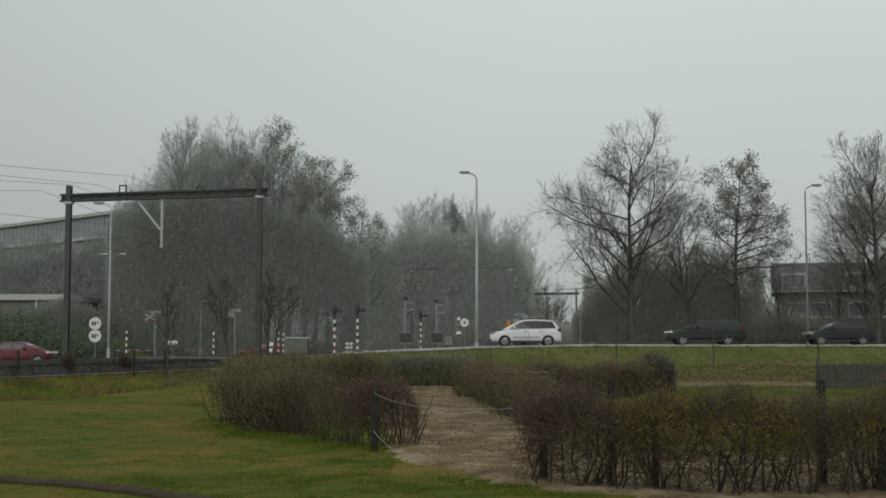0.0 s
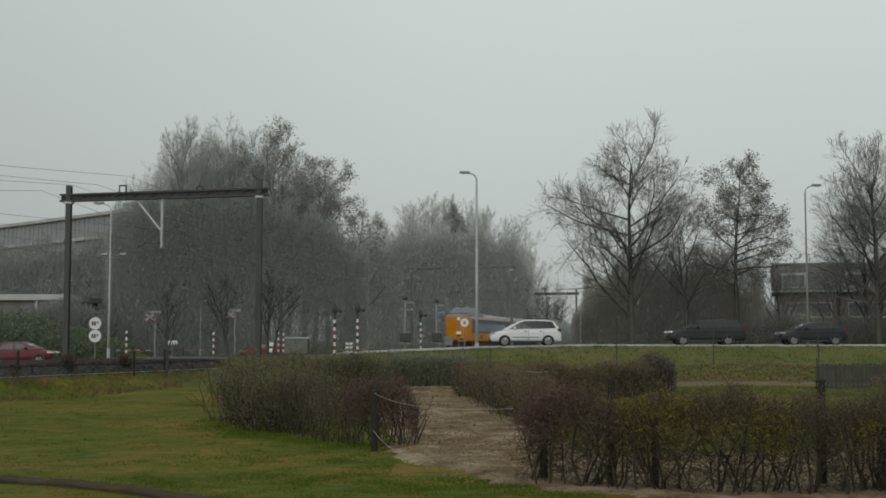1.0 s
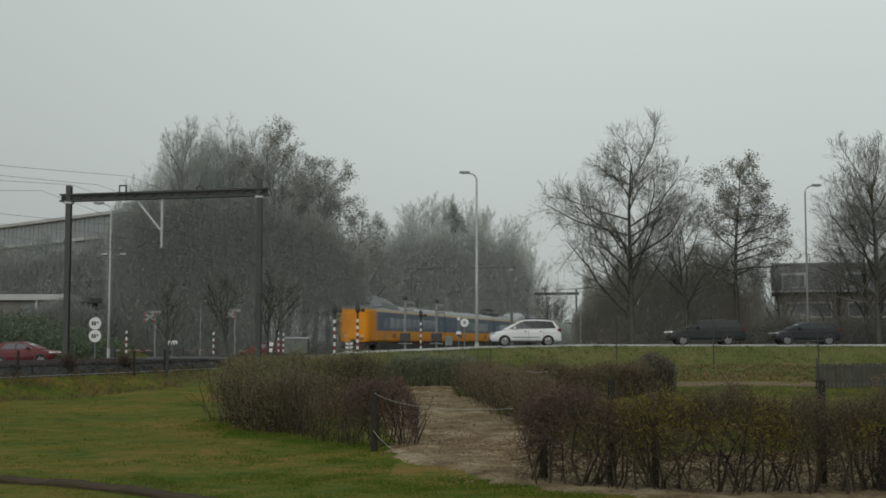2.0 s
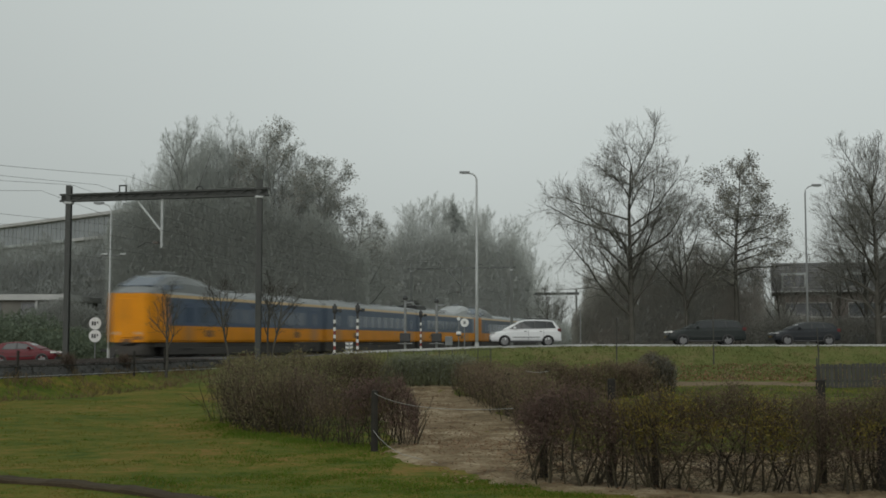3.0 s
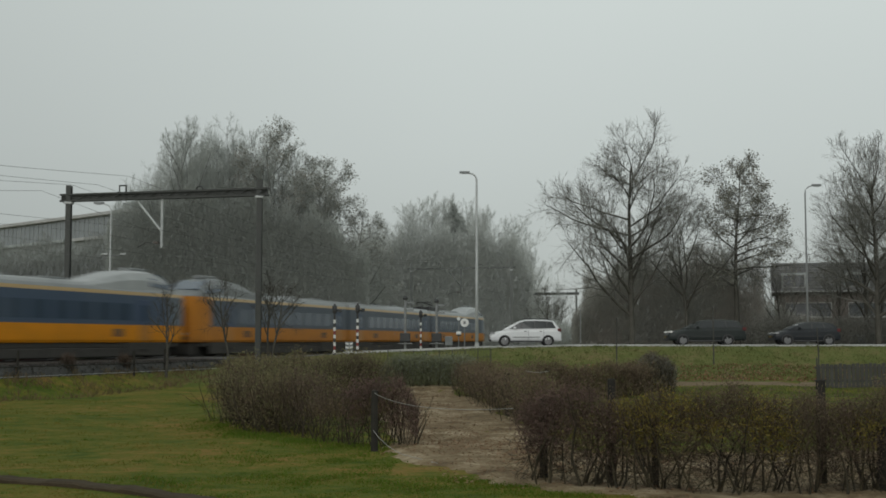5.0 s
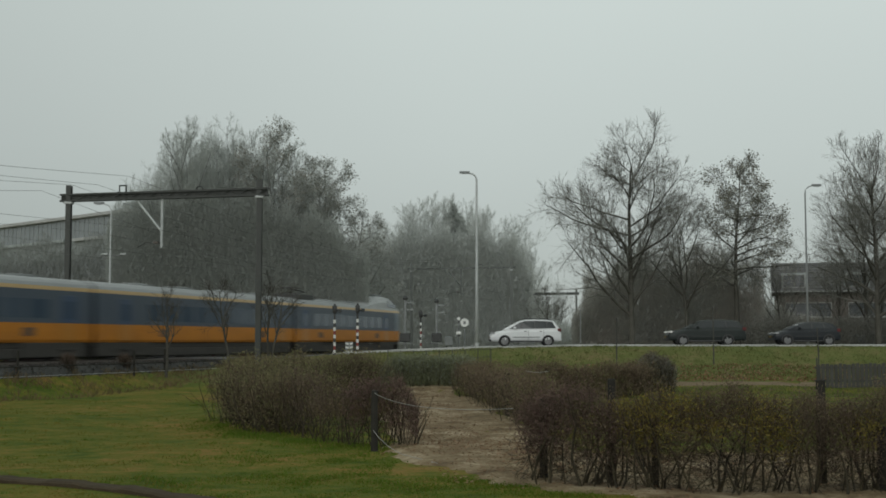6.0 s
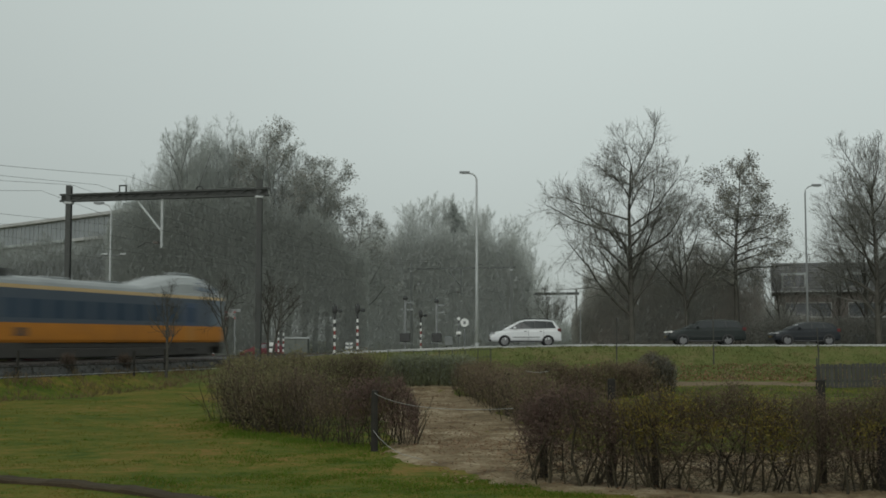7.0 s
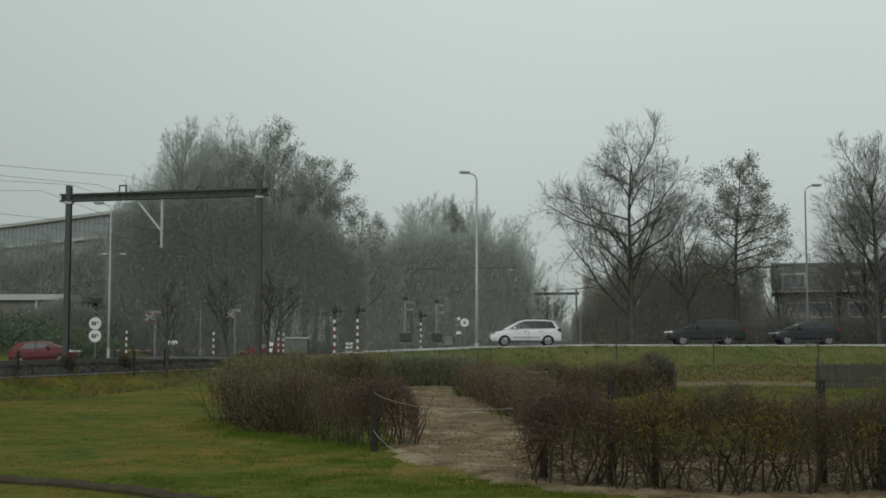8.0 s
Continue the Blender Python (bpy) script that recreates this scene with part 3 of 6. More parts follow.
def build_railway():
    """Two curved tracks on ballast with rails and sleepers."""
    bed = Shape()
    rings = []
    for s in range(-140, 330, 6):
        rings.append([(*along(s, o)[:2], z) for o, z in ((-4.2, -0.8), (-3.6, -0.16), (4.8, -0.16), (5.5, -0.8))])
    bed.loft(rings)
    setting("ballast_bed", bed, M_BALLAST, "grey-brown crushed stone railway ballast", "ballast")
    rng = np.random.default_rng(17)
    spots = np.array([(*along(-34 + 52 * a, 2.0 + 3.5 * b)[:2], -0.15 - max(0.0, 3.5 * b - 2.8) * 0.9) for a, b in rng.random((9000, 2))])
    stones = leaf_quads(rng, spots, 0.13, -0.2)
    tagged(finish(new("loose_stones", fast_mesh("loose_stones", *stones)), M_BALLAST), "loose grey ballast stones beside the rails", "stones", kind="stuff")
    for side, off in (("far", -1.4), ("near", 2.75)):
        track = tagged(new("track_" + side), "railway track with steel rails on concrete sleepers", "railway track", kind="structure")
        for g in (-0.75, 0.75):
            s = Shape()
            s.loft([[(*along(q, off + g + o)[:2], z) for o, z in ((-0.07, -0.15), (0.07, -0.15), (0.02, -0.10), (0.035, -0.03), (0.03, 0.0), (-0.03, 0.0), (-0.035, -0.03), (-0.02, -0.10))] for q in range(-140, 330, 4)])
            part("rail", s, M_RAIL, track)
        me = Shape().box(-1.28, 1.28, -0.13, 0.13, -0.36, -0.135, 0.02).data("sleeper")
        for k in range(110):
            x, y, d = along(-15 + 0.62 * k, off)
            if ROAD_NEAR - 1 < y < ROAD_FAR + 1:
                continue
            part("sleeper", me, M_SLEEPER, track, at=pose(x, y, 0, 0, 0, -math.degrees(math.atan(d))))
    deck = tagged(new("crossing_deck"), "dark rubber panels of the level crossing between the rails", "level crossing", kind="structure")
    for off in (-1.4, 2.75):
        for c, w in ((-1.35, 0.5), (0, 0.62), (1.35, 0.5)):
            for k in range(6):
                x0, y0, d0 = along(float(np.interp(72.2 + 1.28 * k, T_Y, T_S)), off + c)
                s = Shape().box(-w, w, 0.02, 1.28, -0.2, -0.012, 0.015)
                part("panel", s, M_ASPHALT, deck, at=pose(x0, y0, 0, 0, 0, -math.degrees(math.atan(d0))))


def build_path():
    """Horse track of sand and leaves that winds out from behind the hedge."""
    mid = [(16, 21.8, 4.6), (9, 21.8, 4.6), (5, 21.8, 4.4), (3.4, 22.3, 3.7), (2.4, 23.3, 2.7), (1.2, 24.6, 2.15), (0.55, 27.5, 1.75), (0.15, 31, 1.5), (-0.3, 37, 1.55), (-0.55, 44, 1.5), (-0.75, 52, 1.45), (-0.85, 60, 1.4)]
    rng = np.random.default_rng(4)
    pts = []
    for (x0, y0, w0), (x1, y1, w1) in zip(mid[:-1], mid[1:]):
        for t in np.linspace(0, 1, 9)[:-1]:
            pts.append((x0 + (x1 - x0) * t, y0 + (y1 - y0) * t, w0 + (w1 - w0) * t))
    v, cols = [], 13
    for i, (x, y, w) in enumerate(pts):
        a, b = pts[max(i - 2, 0)], pts[min(i + 2, len(pts) - 1)]
        d = Vector((b[0] - a[0], b[1] - a[1])).normalized()
        wl, wr = w + 0.14 * rng.normal(), w + 0.14 * rng.normal() + (0.9 if 27 < y < 52 else 0)
        for c in range(cols):
            o = -wl + (wl + wr) * c / (cols - 1)
            px, py = x + d.y * o, y - d.x * o
            edge = c in (0, cols - 1)
            v.append((px, py, gz(px, py) + (-0.03 if edge else 0.05 + 0.018 * rng.normal())))
    n = len(pts)
    q = [(i * cols + c, i * cols + c + 1, (i + 1) * cols + c + 1, (i + 1) * cols + c) for i in range(n - 1) for c in range(cols - 1)]
    ob = finish(new("path", fast_mesh("path", v, q)), M_PATH, True)
    tagged(ob, "winding sandy horse track strewn with brown leaves", "path", kind="structure")
    k = 5200
    bx, by = 6 + 26 * rng.random(k), 61.2 + 6.5 * rng.random(k) ** 1.6
    c = np.stack([bx, by, ground_z(bx, by) + 0.06], 1)
    tagged(finish(new("leaf_litter", fast_mesh("leaf_litter", *leaf_quads(rng, c, 0.1, 0))), M_LITTER), "brown leaves lying on the road bank", "leaves", kind="stuff")
    k = 14000
    i = rng.integers(0, n - 3, k)
    base = np.array(pts)[i]
    d = np.array(pts)[np.minimum(i + 2, n - 1)] - base
    d = d[:, :2] / np.linalg.norm(d[:, :2], axis=1)[:, None]
    o = base[:, 2] * np.clip(rng.normal(size=k) * 0.55, -1.1, 1.1)
    f = rng.random(k) * 0.6
    cx, cy = base[:, 0] + d[:, 1] * o + d[:, 0] * f, base[:, 1] - d[:, 0] * o + d[:, 1] * f
    c = np.stack([cx, cy, ground_z(cx, cy) + 0.075], 1)
    v, q = leaf_quads(rng, c, 0.06, 0)
    v[:, 2] = np.repeat(c[:, 2], 4) + (v[:, 2] - np.repeat(c[:, 2], 4)) * 0.25
    tagged(finish(new("leaf_litter", fast_mesh("leaf_litter", v, q)), M_LITTER), "fallen brown leaves scattered on the sandy track", "leaves", kind="stuff")


def build_foot_path():
    rng = np.random.default_rng(8)
    rows = []
    for x in np.arange(8, 34, 0.6):
        w0, w1 = 58.9 + 0.15 * rng.normal(), 61.2 + 0.25 * rng.normal()
        rows.append([(x, w0 + (w1 - w0) * k / 4, gz(x, w0 + (w1 - w0) * k / 4) + (0.03 if 0 < k < 4 else -0.03)) for k in range(5)])
    s = Shape().loft(rows, closed=False)
    setting("footpath", s, M_FOOTPATH, "narrow sandy footpath below the road bank", "path")


def path_free(x, y):
    """True where grass grows, clear of the sandy track."""
    mx = np.interp(y, (23, 24.6, 27.5, 31, 37, 44, 52, 60), (1.6, 1.2, 0.55, 0.15, -0.3, -0.55, -0.75, -0.85))
    mw = np.interp(y, (23, 24.6, 27.5, 31, 60), (2.5, 2.05, 1.65, 1.4, 1.3))
    on = (np.abs(x - mx) < mw) & (y > 21.4) & (y < 60)
    on |= (x > 0) & (x < 2.4) & (y > 26) & (y < 52)
    on |= (x > 1.2) & (np.abs(y - 23.4) < 2.7)
    on |= (x > 3.2) & (y < 24) & (y > 17.3)
    return ~on


def blades(name, label, x, y, size, wide, seed, mat=None):
    """Thin bent blades of grass at the places given."""
    rng = np.random.default_rng(seed)
    n = len(x)
    base = np.stack([x, y, ground_z(x, y) - 0.01], 1)
    lean = rng.normal(size=(n, 3)) * 0.6
    lean[:, 2] = 1
    tuft = 0.75 + 0.25 * np.sin(x * 2.3 + np.sin(y * 3.1)) * np.sin(y * 1.9 + 2 * np.sin(x * 1.3))
    hgt = size * (0.5 + rng.random(n) ** 2) * (0.35 + 1.3 * np.clip(tuft - 0.45, 0, 1) ** 1.5 * 1.6)
    top = base + unit(lean) * hgt[:, None]
    w = unit(np.cross(lean, rng.normal(size=(n, 3)))) * wide[:, None]
    v = np.stack([base - w, base + w, top + w * 0.3, top - w * 0.3], 1).reshape(-1, 3)
    tagged(finish(new(name, fast_mesh(name, v, np.arange(n * 4).reshape(-1, 4))), mat or M_BLADE), label, "grass", kind="stuff")


def build_grass():
    rng = np.random.default_rng(11)
    n = 100000
    y = 17 + 33 * rng.random(n) ** 1.5
    x = (rng.random(n) - 0.5) * 0.78 * y
    ok = path_free(x, y)
    blades("grass", "short damp green grass blades of the meadow", x[ok], y[ok], 0.036, (0.005 + 0.00025 * y)[ok], 12)
    # lusher growth beside the track and the hedges
    n = 60000
    y = 17.2 + 14 * rng.random(n) ** 1.3
    x = -5.2 + 7.6 * rng.random(n)
    ok = path_free(x, y) & (rng.random(n) < np.interp(x + 0.8 * np.sin(y * 1.3), (-5.2, -2.2), (0.05, 1.0)) * np.interp(y, (17, 24, 31), (1, 0.8, 0.35)))
    blades("lush_grass", "lush green grass beside the sandy track", x[ok], y[ok], 0.05, (0.006 + 0.0002 * y)[ok], 14, M_BLADE_LUSH)
    # grass that grows up into the foot of the hedge
    n = 5000
    v = rng.random(n)
    x = np.interp(v, (0, 0.32, 0.68, 1), (-6.6, -5.7, -4.4, -1.6)) + 0.5 * rng.normal(size=n)
    y = np.interp(v, (0, 0.32, 0.68, 1), (36.6, 33.2, 30.2, 26.9)) + 0.6 * rng.normal(size=n)
    ok = path_free(x, y)
    blades("hedge_grass", "longer green grass at the foot of the hedge", x[ok], y[ok], 0.085, np.full(ok.sum(), 0.011), 18, M_BLADE_LUSH)
    c = 90
    cy = 18 + 30 * rng.random(c) ** 1.4
    cx = (-0.36 + 0.34 * rng.random(c)) * cy
    x, y = (np.repeat(v, 45) + 0.10 * rng.normal(size=c * 45) for v in (cx, cy))
    x = x + 0.06 * rng.normal(size=c * 45)
    blades("grass_tufts", "darker coarse tufts in the meadow grass", x, y, 0.06, 0.006 + 0.0002 * y, 15, M_BLADE_LUSH)
    n = 120000
    y = 46 + 25.6 * rng.random(n)
    x = (rng.random(n) - 0.5) * 0.78 * y
    e = x - near_side(y) - 0.6
    ok = path_free(x, y) & (e > 5.6) & (x > -4.5) & (rng.random(n) < np.interp(y, (47, 63), (0, 1))) & ~((np.abs(y - 60.3) < 1.7) & (x > 8))
    blades("rough_grass", "rough longer grass on the road bank", x[ok], y[ok], 0.11, (0.014 + 0.0002 * y)[ok], 13, M_BLADE_ROUGH)
    # weeds along the foot of the ballast
    n = 7000
    spots = [along(-30 + 46 * v, 5.0 + 3.4 * w ** 1.6)[:2] for v, w in rng.random((n, 2))]
    x, y = np.array(spots).T
    clump = np.sin(x * 1.7 + 1.3 * np.sin(y * 0.9)) * np.sin(y * 1.1 + 0.7 * x) > -0.25
    blades("weeds", "withered weeds and rough grass along the railway ballast", x[clump], y[clump], 0.34, np.full(clump.sum(), 0.02), 16, M_WEED)


# ---- hedges, shrubs and thickets ----
def hedge(name, label, line, height, width, stems, twigs, leaves, leaf, seed, clear=0.35, yellow=(), twig_mat=None, leaf_mat=None, thick=1.0, category="hedge", sides=2, ragged=1.0, stout=0.0, tangle=0, red=None):
    """A clipped, half-bare hedge along a line of (x, y): stems, twigs, leaves."""
    rng = np.random.default_rng(seed)
    line = np.array(line, float)
    seg = np.linalg.norm(np.diff(line, axis=0), axis=1)
    cum = np.concatenate([[0], np.cumsum(seg)])

    def spots(n):
        s = rng.random(n) * cum[-1]
        c = np.stack([np.interp(s, cum, line[:, 0]), np.interp(s, cum, line[:, 1])], 1)
        e = np.stack([np.interp(s + 0.3, cum, line[:, 0]), np.interp(s + 0.3, cum, line[:, 1])], 1) - np.stack([np.interp(s - 0.3, cum, line[:, 0]), np.interp(s - 0.3, cum, line[:, 1])], 1)
        e = unit(e)
        o = width * 0.5 * np.clip(rng.normal(size=n) * 0.5, -1, 1)
        xy = c + np.stack([-e[:, 1], e[:, 0]], 1) * o[:, None]
        hh = height * (0.9 + ragged * (0.07 * np.sin(s * 2.1 + seed) + 0.06 * np.sin(s * 5.3 + 2 * seed) + 0.04 * np.sin(s * 11 + seed)) + 0.05 * rng.normal(size=n))
        ends = np.minimum(s, cum[-1] - s)
        hh = hh * np.interp(ends, (0, 0.5), (0.72, 1))
        return np.column_stack([xy, ground_z(xy[:, 0], xy[:, 1])]), hh

    ob = thing(name, label, category)
    b, hh = spots(stems)
    d = np.column_stack([0.3 * rng.normal(size=(stems, 2)), np.ones(stems)])
    st = shoots(rng, b - [0, 0, 0.05], d, hh * 0.98, (0.006 + 0.012 * rng.random(stems) ** 2 + stout * rng.random(stems)) * thick, np.full(stems, 0.004 * thick), 6, 0.24, 0.16)
    tagged(part("stem_mass", fast_mesh("stem_mass", *to_bars([st], 4)), M_STEM, ob), kind="stuff")
    b, hh = spots(twigs)
    f = 0.12 + 0.88 * rng.random(twigs) ** np.where(rng.random(twigs) < 0.1, 1.2, 0.5)
    b[:, 2] += hh * f * 0.87
    d = np.column_stack([rng.normal(size=(twigs, 2)) * 0.9, 0.25 + 0.7 * rng.random(twigs)])
    tw = shoots(rng, b, d, 0.12 + 0.26 * rng.random(twigs), np.full(twigs, 0.0042 * thick), np.full(twigs, 0.002 * thick), 3, 0.35, 0.06)
    tagged(part("twig_mass", fast_mesh("twig_mass", *to_bars([tw], sides)), twig_mat or M_TWIG_RED, ob), kind="stuff")
    if tangle:
        b, hh = spots(tangle)
        b[:, 2] += 0.08 + 0.62 * rng.random(tangle)
        d = np.column_stack([rng.normal(size=(tangle, 2)), 0.35 * rng.normal(size=tangle)])
        lo = shoots(rng, b, d, 0.18 + 0.3 * rng.random(tangle), np.full(tangle, 0.0045), np.full(tangle, 0.0018), 3, 0.4, 0.02)
        tagged(part("low_twig_mass", fast_mesh("low_twig_mass", *to_bars([lo], 3)), M_STEM, ob), kind="stuff")
    if leaves:
        b, hh = spots(leaves)
        f = clear / height * (0.6 + 0.5 * rng.random(leaves)) + (1 - clear / height) * rng.random(leaves) ** 0.7
        f = np.minimum(f, 1.02 + 0.04 * rng.normal(size=leaves))
        b[:, 2] += hh * f
        gold = np.zeros(leaves, bool)
        for cx, cy, r in yellow:
            gold |= (np.hypot(b[:, 0] - cx, (b[:, 2] - b[:, 2].mean() - cy) * 1.0) < r * (0.35 + 0.65 * rng.random(leaves))) & (rng.random(leaves) < 0.75)
        wine = np.zeros(leaves, bool) if red is None else ~gold & (b[:, 0] + 0.5 * rng.normal(size=leaves) < red)
        part("foliage", fast_mesh("foliage", *leaf_quads(rng, b[~gold & ~wine], leaf)), leaf_mat or M_LEAF_HEDGE, ob)["kind"] = "stuff"
        if wine.any():
            part("red_foliage", fast_mesh("red_foliage", *leaf_quads(rng, b[wine], leaf)), M_LEAF_RED, ob, "wine-red autumn leaves")["kind"] = "stuff"
        if gold.any():
            part("yellow_foliage", fast_mesh("yellow_foliage", *leaf_quads(rng, b[gold], leaf * 1.1)), M_LEAF_YELLOW, ob, "yellow-green autumn leaves")["kind"] = "stuff"
    return ob


def brush(name, label, x0, x1, y0, y1, height, count, seed, mat, length=0.5, wide=0.016, outline=(1, 1), upright=0.9, skew=0.0, category="thicket"):
    """Fine twigs that fill a belt of undergrowth; outline: its height along x, in shares of height; skew: how far the belt recedes from its first to its last end."""
    rng = np.random.default_rng(seed)
    u = rng.random(count)
    x, y = x0 + (x1 - x0) * u, y0 + (y1 - y0) * rng.random(count) + skew * u
    hh = height * np.interp(u, np.linspace(0, 1, len(outline)), outline)
    hh = hh * (0.93 + 0.05 * np.sin(x * 1.1 + seed) + 0.04 * np.sin(x * 2.9 + y + seed)) * (1 - 0.16 * rng.random(count) ** 2)
    z = ground_z(x, y) - 0.1 + (hh - length * 0.7) * rng.random(count) ** 1.1
    d = rng.normal(size=(count, 3)) * 0.6 + np.array([0, 0, upright])
    p = np.column_stack([x, y, z])
    tip = p + unit(d) * (length * (0.6 + 0.8 * rng.random(count)))[:, None]
    w = wide * (0.6 + 0.8 * rng.random(count))
    ob = finish(new(name, fast_mesh(name, *bars(p, tip, w * 1.45, w, 1))), mat)
    return tagged(ob, label, category, kind="stuff")


def build_hedges():
    hedge("hedge", "clipped half-bare brown hedge with yellow-green autumn leaves", [(1.35, 20.7), (1.9, 20.3), (3.2, 19.5), (5.2, 19.15), (9.5, 19.1)], 1.76, 1.0, 120, 10000, 60000, 0.028, 1, 0.72,
          ((3.6, 0.22, 0.5), (3.15, -0.05, 0.55), (2.9, 0.2, 0.35), (4.85, 0.0, 0.55), (5.1, -0.3, 0.4), (6.4, -0.1, 0.35), (4.1, -0.1, 0.3)), sides=3, stout=0.016, tangle=2600, ragged=0.8, red=2.4)
    hedge("hedge", "dense dark olive-brown hedge on the meadow", [(-5.9, 36.5), (-4.9, 33.8), (-3.7, 31.2)], 1.66, 1.9, 330, 6500, 24000, 0.045, 2, 0.12, leaf_mat=M_LEAF_OLIVE, twig_mat=M_TWIG_RED, ragged=2.0)
    hedge("hedge", "gappy russet hedge with bare lower twigs", [(-3.9, 31.4), (-2.9, 29.8), (-2.1, 28.2)], 1.55, 1.2, 80, 2000, 2800, 0.042, 12, 0.9, ragged=2.4, leaf_mat=M_LEAF_HEDGE)
    hedge("shrub", "sparse wine-red shrub leaning over the sandy track", [(-2.1, 28.0), (-1.4, 27.7), (-0.55, 27.7)], 1.6, 1.1, 60, 2400, 3900, 0.042, 13, 0.45, ragged=1.6, leaf_mat=M_LEAF_RED, category="shrub")
    hedge("hedge", "dark russet hedge along the sandy track", [(1.1, 55), (1.7, 46), (2.25, 38), (2.5, 32)], 1.5, 1.5, 380, 7000, 32000, 0.05, 3, 0.1, leaf_mat=M_LEAF_HEDGE)
    hedge("hedge", "low dark hedge at the foot of the road bank", [(2.6, 49), (5, 50.5), (7.4, 51.5), (8.6, 53.6)], 1.5, 1.4, 240, 5000, 18000, 0.06, 4, 0.1, leaf_mat=M_LEAF_HEDGE)
    hedge("hedge", "grey-green bramble hedge below the road bank", [(-2.9, 58.5), (-0.6, 58.5), (1.6, 58)], 1.6, 1.4, 160, 3000, 20000, 0.07, 5, 0.05, leaf_mat=M_LEAF_SAGE, twig_mat=M_TWIG_SHRUB, ragged=0.4)
    hedge("shrub", "rounded dark shrub at the foot of the road bank", [(8.5, 55), (9.2, 55), (10.1, 55)], 1.75, 1.8, 160, 4000, 12000, 0.06, 6, 0.05, twig_mat=M_TWIG, leaf_mat=M_LEAF_GREY, category="shrub")
    hedge("hedge", "tall tangled bare shrubs near the railway", [(-8.8, 50.5), (-6.0, 49), (-3.9, 50), (-2.9, 53)], 1.95, 2.0, 360, 9000, 12000, 0.06, 7, 0.1, twig_mat=M_TWIG_RED, leaf_mat=M_LEAF_OLIVE)
    hedge("shrub", "small bare bramble shrub by the railway fence", [(-17.1, 56.2), (-16.6, 56.4)], 1.15, 0.7, 60, 700, 0, 0.06, 8, 0.0, category="shrub")
    hedge("shrub", "small bare bramble shrub by the railway fence", [(-15.6, 60.5), (-15.25, 60.8)], 1.05, 0.6, 60, 700, 0, 0.06, 9, 0.0, category="shrub")


def build_woods():
    wide = [tree_meshes(20 + k, 18.5, 0.23, 24, 50, 0.54, 0.05, 0.0105, (12, 10, 6), top=0.76, trunk_r=0.28, fan=9, tip_r=0.06, sway=0.02) for k in range(2)]
    dense = [tree_meshes(30 + k, 20, 0.15, 24, 30, 0.46, 0.12, 0.012, (8, 8, 7)) for k in range(3)]
    slight = tree_meshes(25, 18.5, 0.3, 13, 38, 0.7, 0.04, 0.013, (9, 8, 6), top=0.7, trunk_r=0.26, fan=9, tip_r=0.05)
    leafy = [tree_meshes(40 + k, 16, 0.2, 17, 48, 0.33, 0.02, 0.014, (9, 8, 6), 4600, 0.13) for k in range(2)]
    layered = tree_meshes(54, 16, 0.40, 28, 64, 0.31, -0.02, 0.013, (9, 8, 5), 6500, 0.14)
    bare, group = (M_BARK, M_TWIG, M_LEAF_DRY), "trees of the wood"
    # trees beyond the road
    for x, y, h, m, turn, lab in ((14.4, 95, 18.8, wide[0], 20, "tall bare tree with wide-spreading limbs"), (19.0, 98, 13.4, slight, 140, "smaller bare tree with forked limbs"), (31.4, 90, 16.8, wide[1], 60, "tall bare tree beside the houses"), (33.6, 99, 14.0, slight, 250, "bare tree with forked limbs in front of the houses"), (36, 93, 17, wide[0], 200, "tall bare tree beside the houses")):
        plant("tree", lab, m, bare, pose(x, y, gz(x, y) - 0.05, 0, 0, turn) @ Matrix.Scale(h / 18.5, 4))
    small = tree_meshes(36, 9, 0.2, 14, 38, 0.55, 0.08, 0.012, (7, 6, 4))
    for x, y, h, turn in ((28.2, 104, 8.5, 10), (33.0, 104, 9.5, 100), (37, 106, 9, 200)):
        plant("tree", "small bare tree in front of the terraced houses", small, bare, pose(x, y, gz(x, y) - 0.05, 0, 0, turn) @ Matrix.Scale(h / 9, 4))
    rng = random.Random(5)
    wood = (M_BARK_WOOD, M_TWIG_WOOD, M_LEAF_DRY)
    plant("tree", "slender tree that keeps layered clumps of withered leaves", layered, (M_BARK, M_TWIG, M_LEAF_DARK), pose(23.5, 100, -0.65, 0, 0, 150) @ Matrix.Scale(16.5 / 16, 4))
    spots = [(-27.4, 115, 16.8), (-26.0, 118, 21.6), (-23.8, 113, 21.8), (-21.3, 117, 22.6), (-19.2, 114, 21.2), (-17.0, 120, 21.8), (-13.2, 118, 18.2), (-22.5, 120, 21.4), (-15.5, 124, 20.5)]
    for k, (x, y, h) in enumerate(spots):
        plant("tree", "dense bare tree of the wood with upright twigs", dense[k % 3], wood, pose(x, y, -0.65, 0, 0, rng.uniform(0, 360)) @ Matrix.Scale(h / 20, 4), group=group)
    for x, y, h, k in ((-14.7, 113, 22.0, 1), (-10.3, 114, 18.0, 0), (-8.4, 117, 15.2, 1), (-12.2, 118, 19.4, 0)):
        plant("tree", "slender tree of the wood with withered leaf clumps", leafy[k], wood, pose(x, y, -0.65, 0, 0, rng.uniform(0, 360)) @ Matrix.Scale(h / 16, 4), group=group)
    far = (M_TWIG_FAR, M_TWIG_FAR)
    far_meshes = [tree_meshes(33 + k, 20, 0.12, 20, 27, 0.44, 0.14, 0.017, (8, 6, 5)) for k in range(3)]
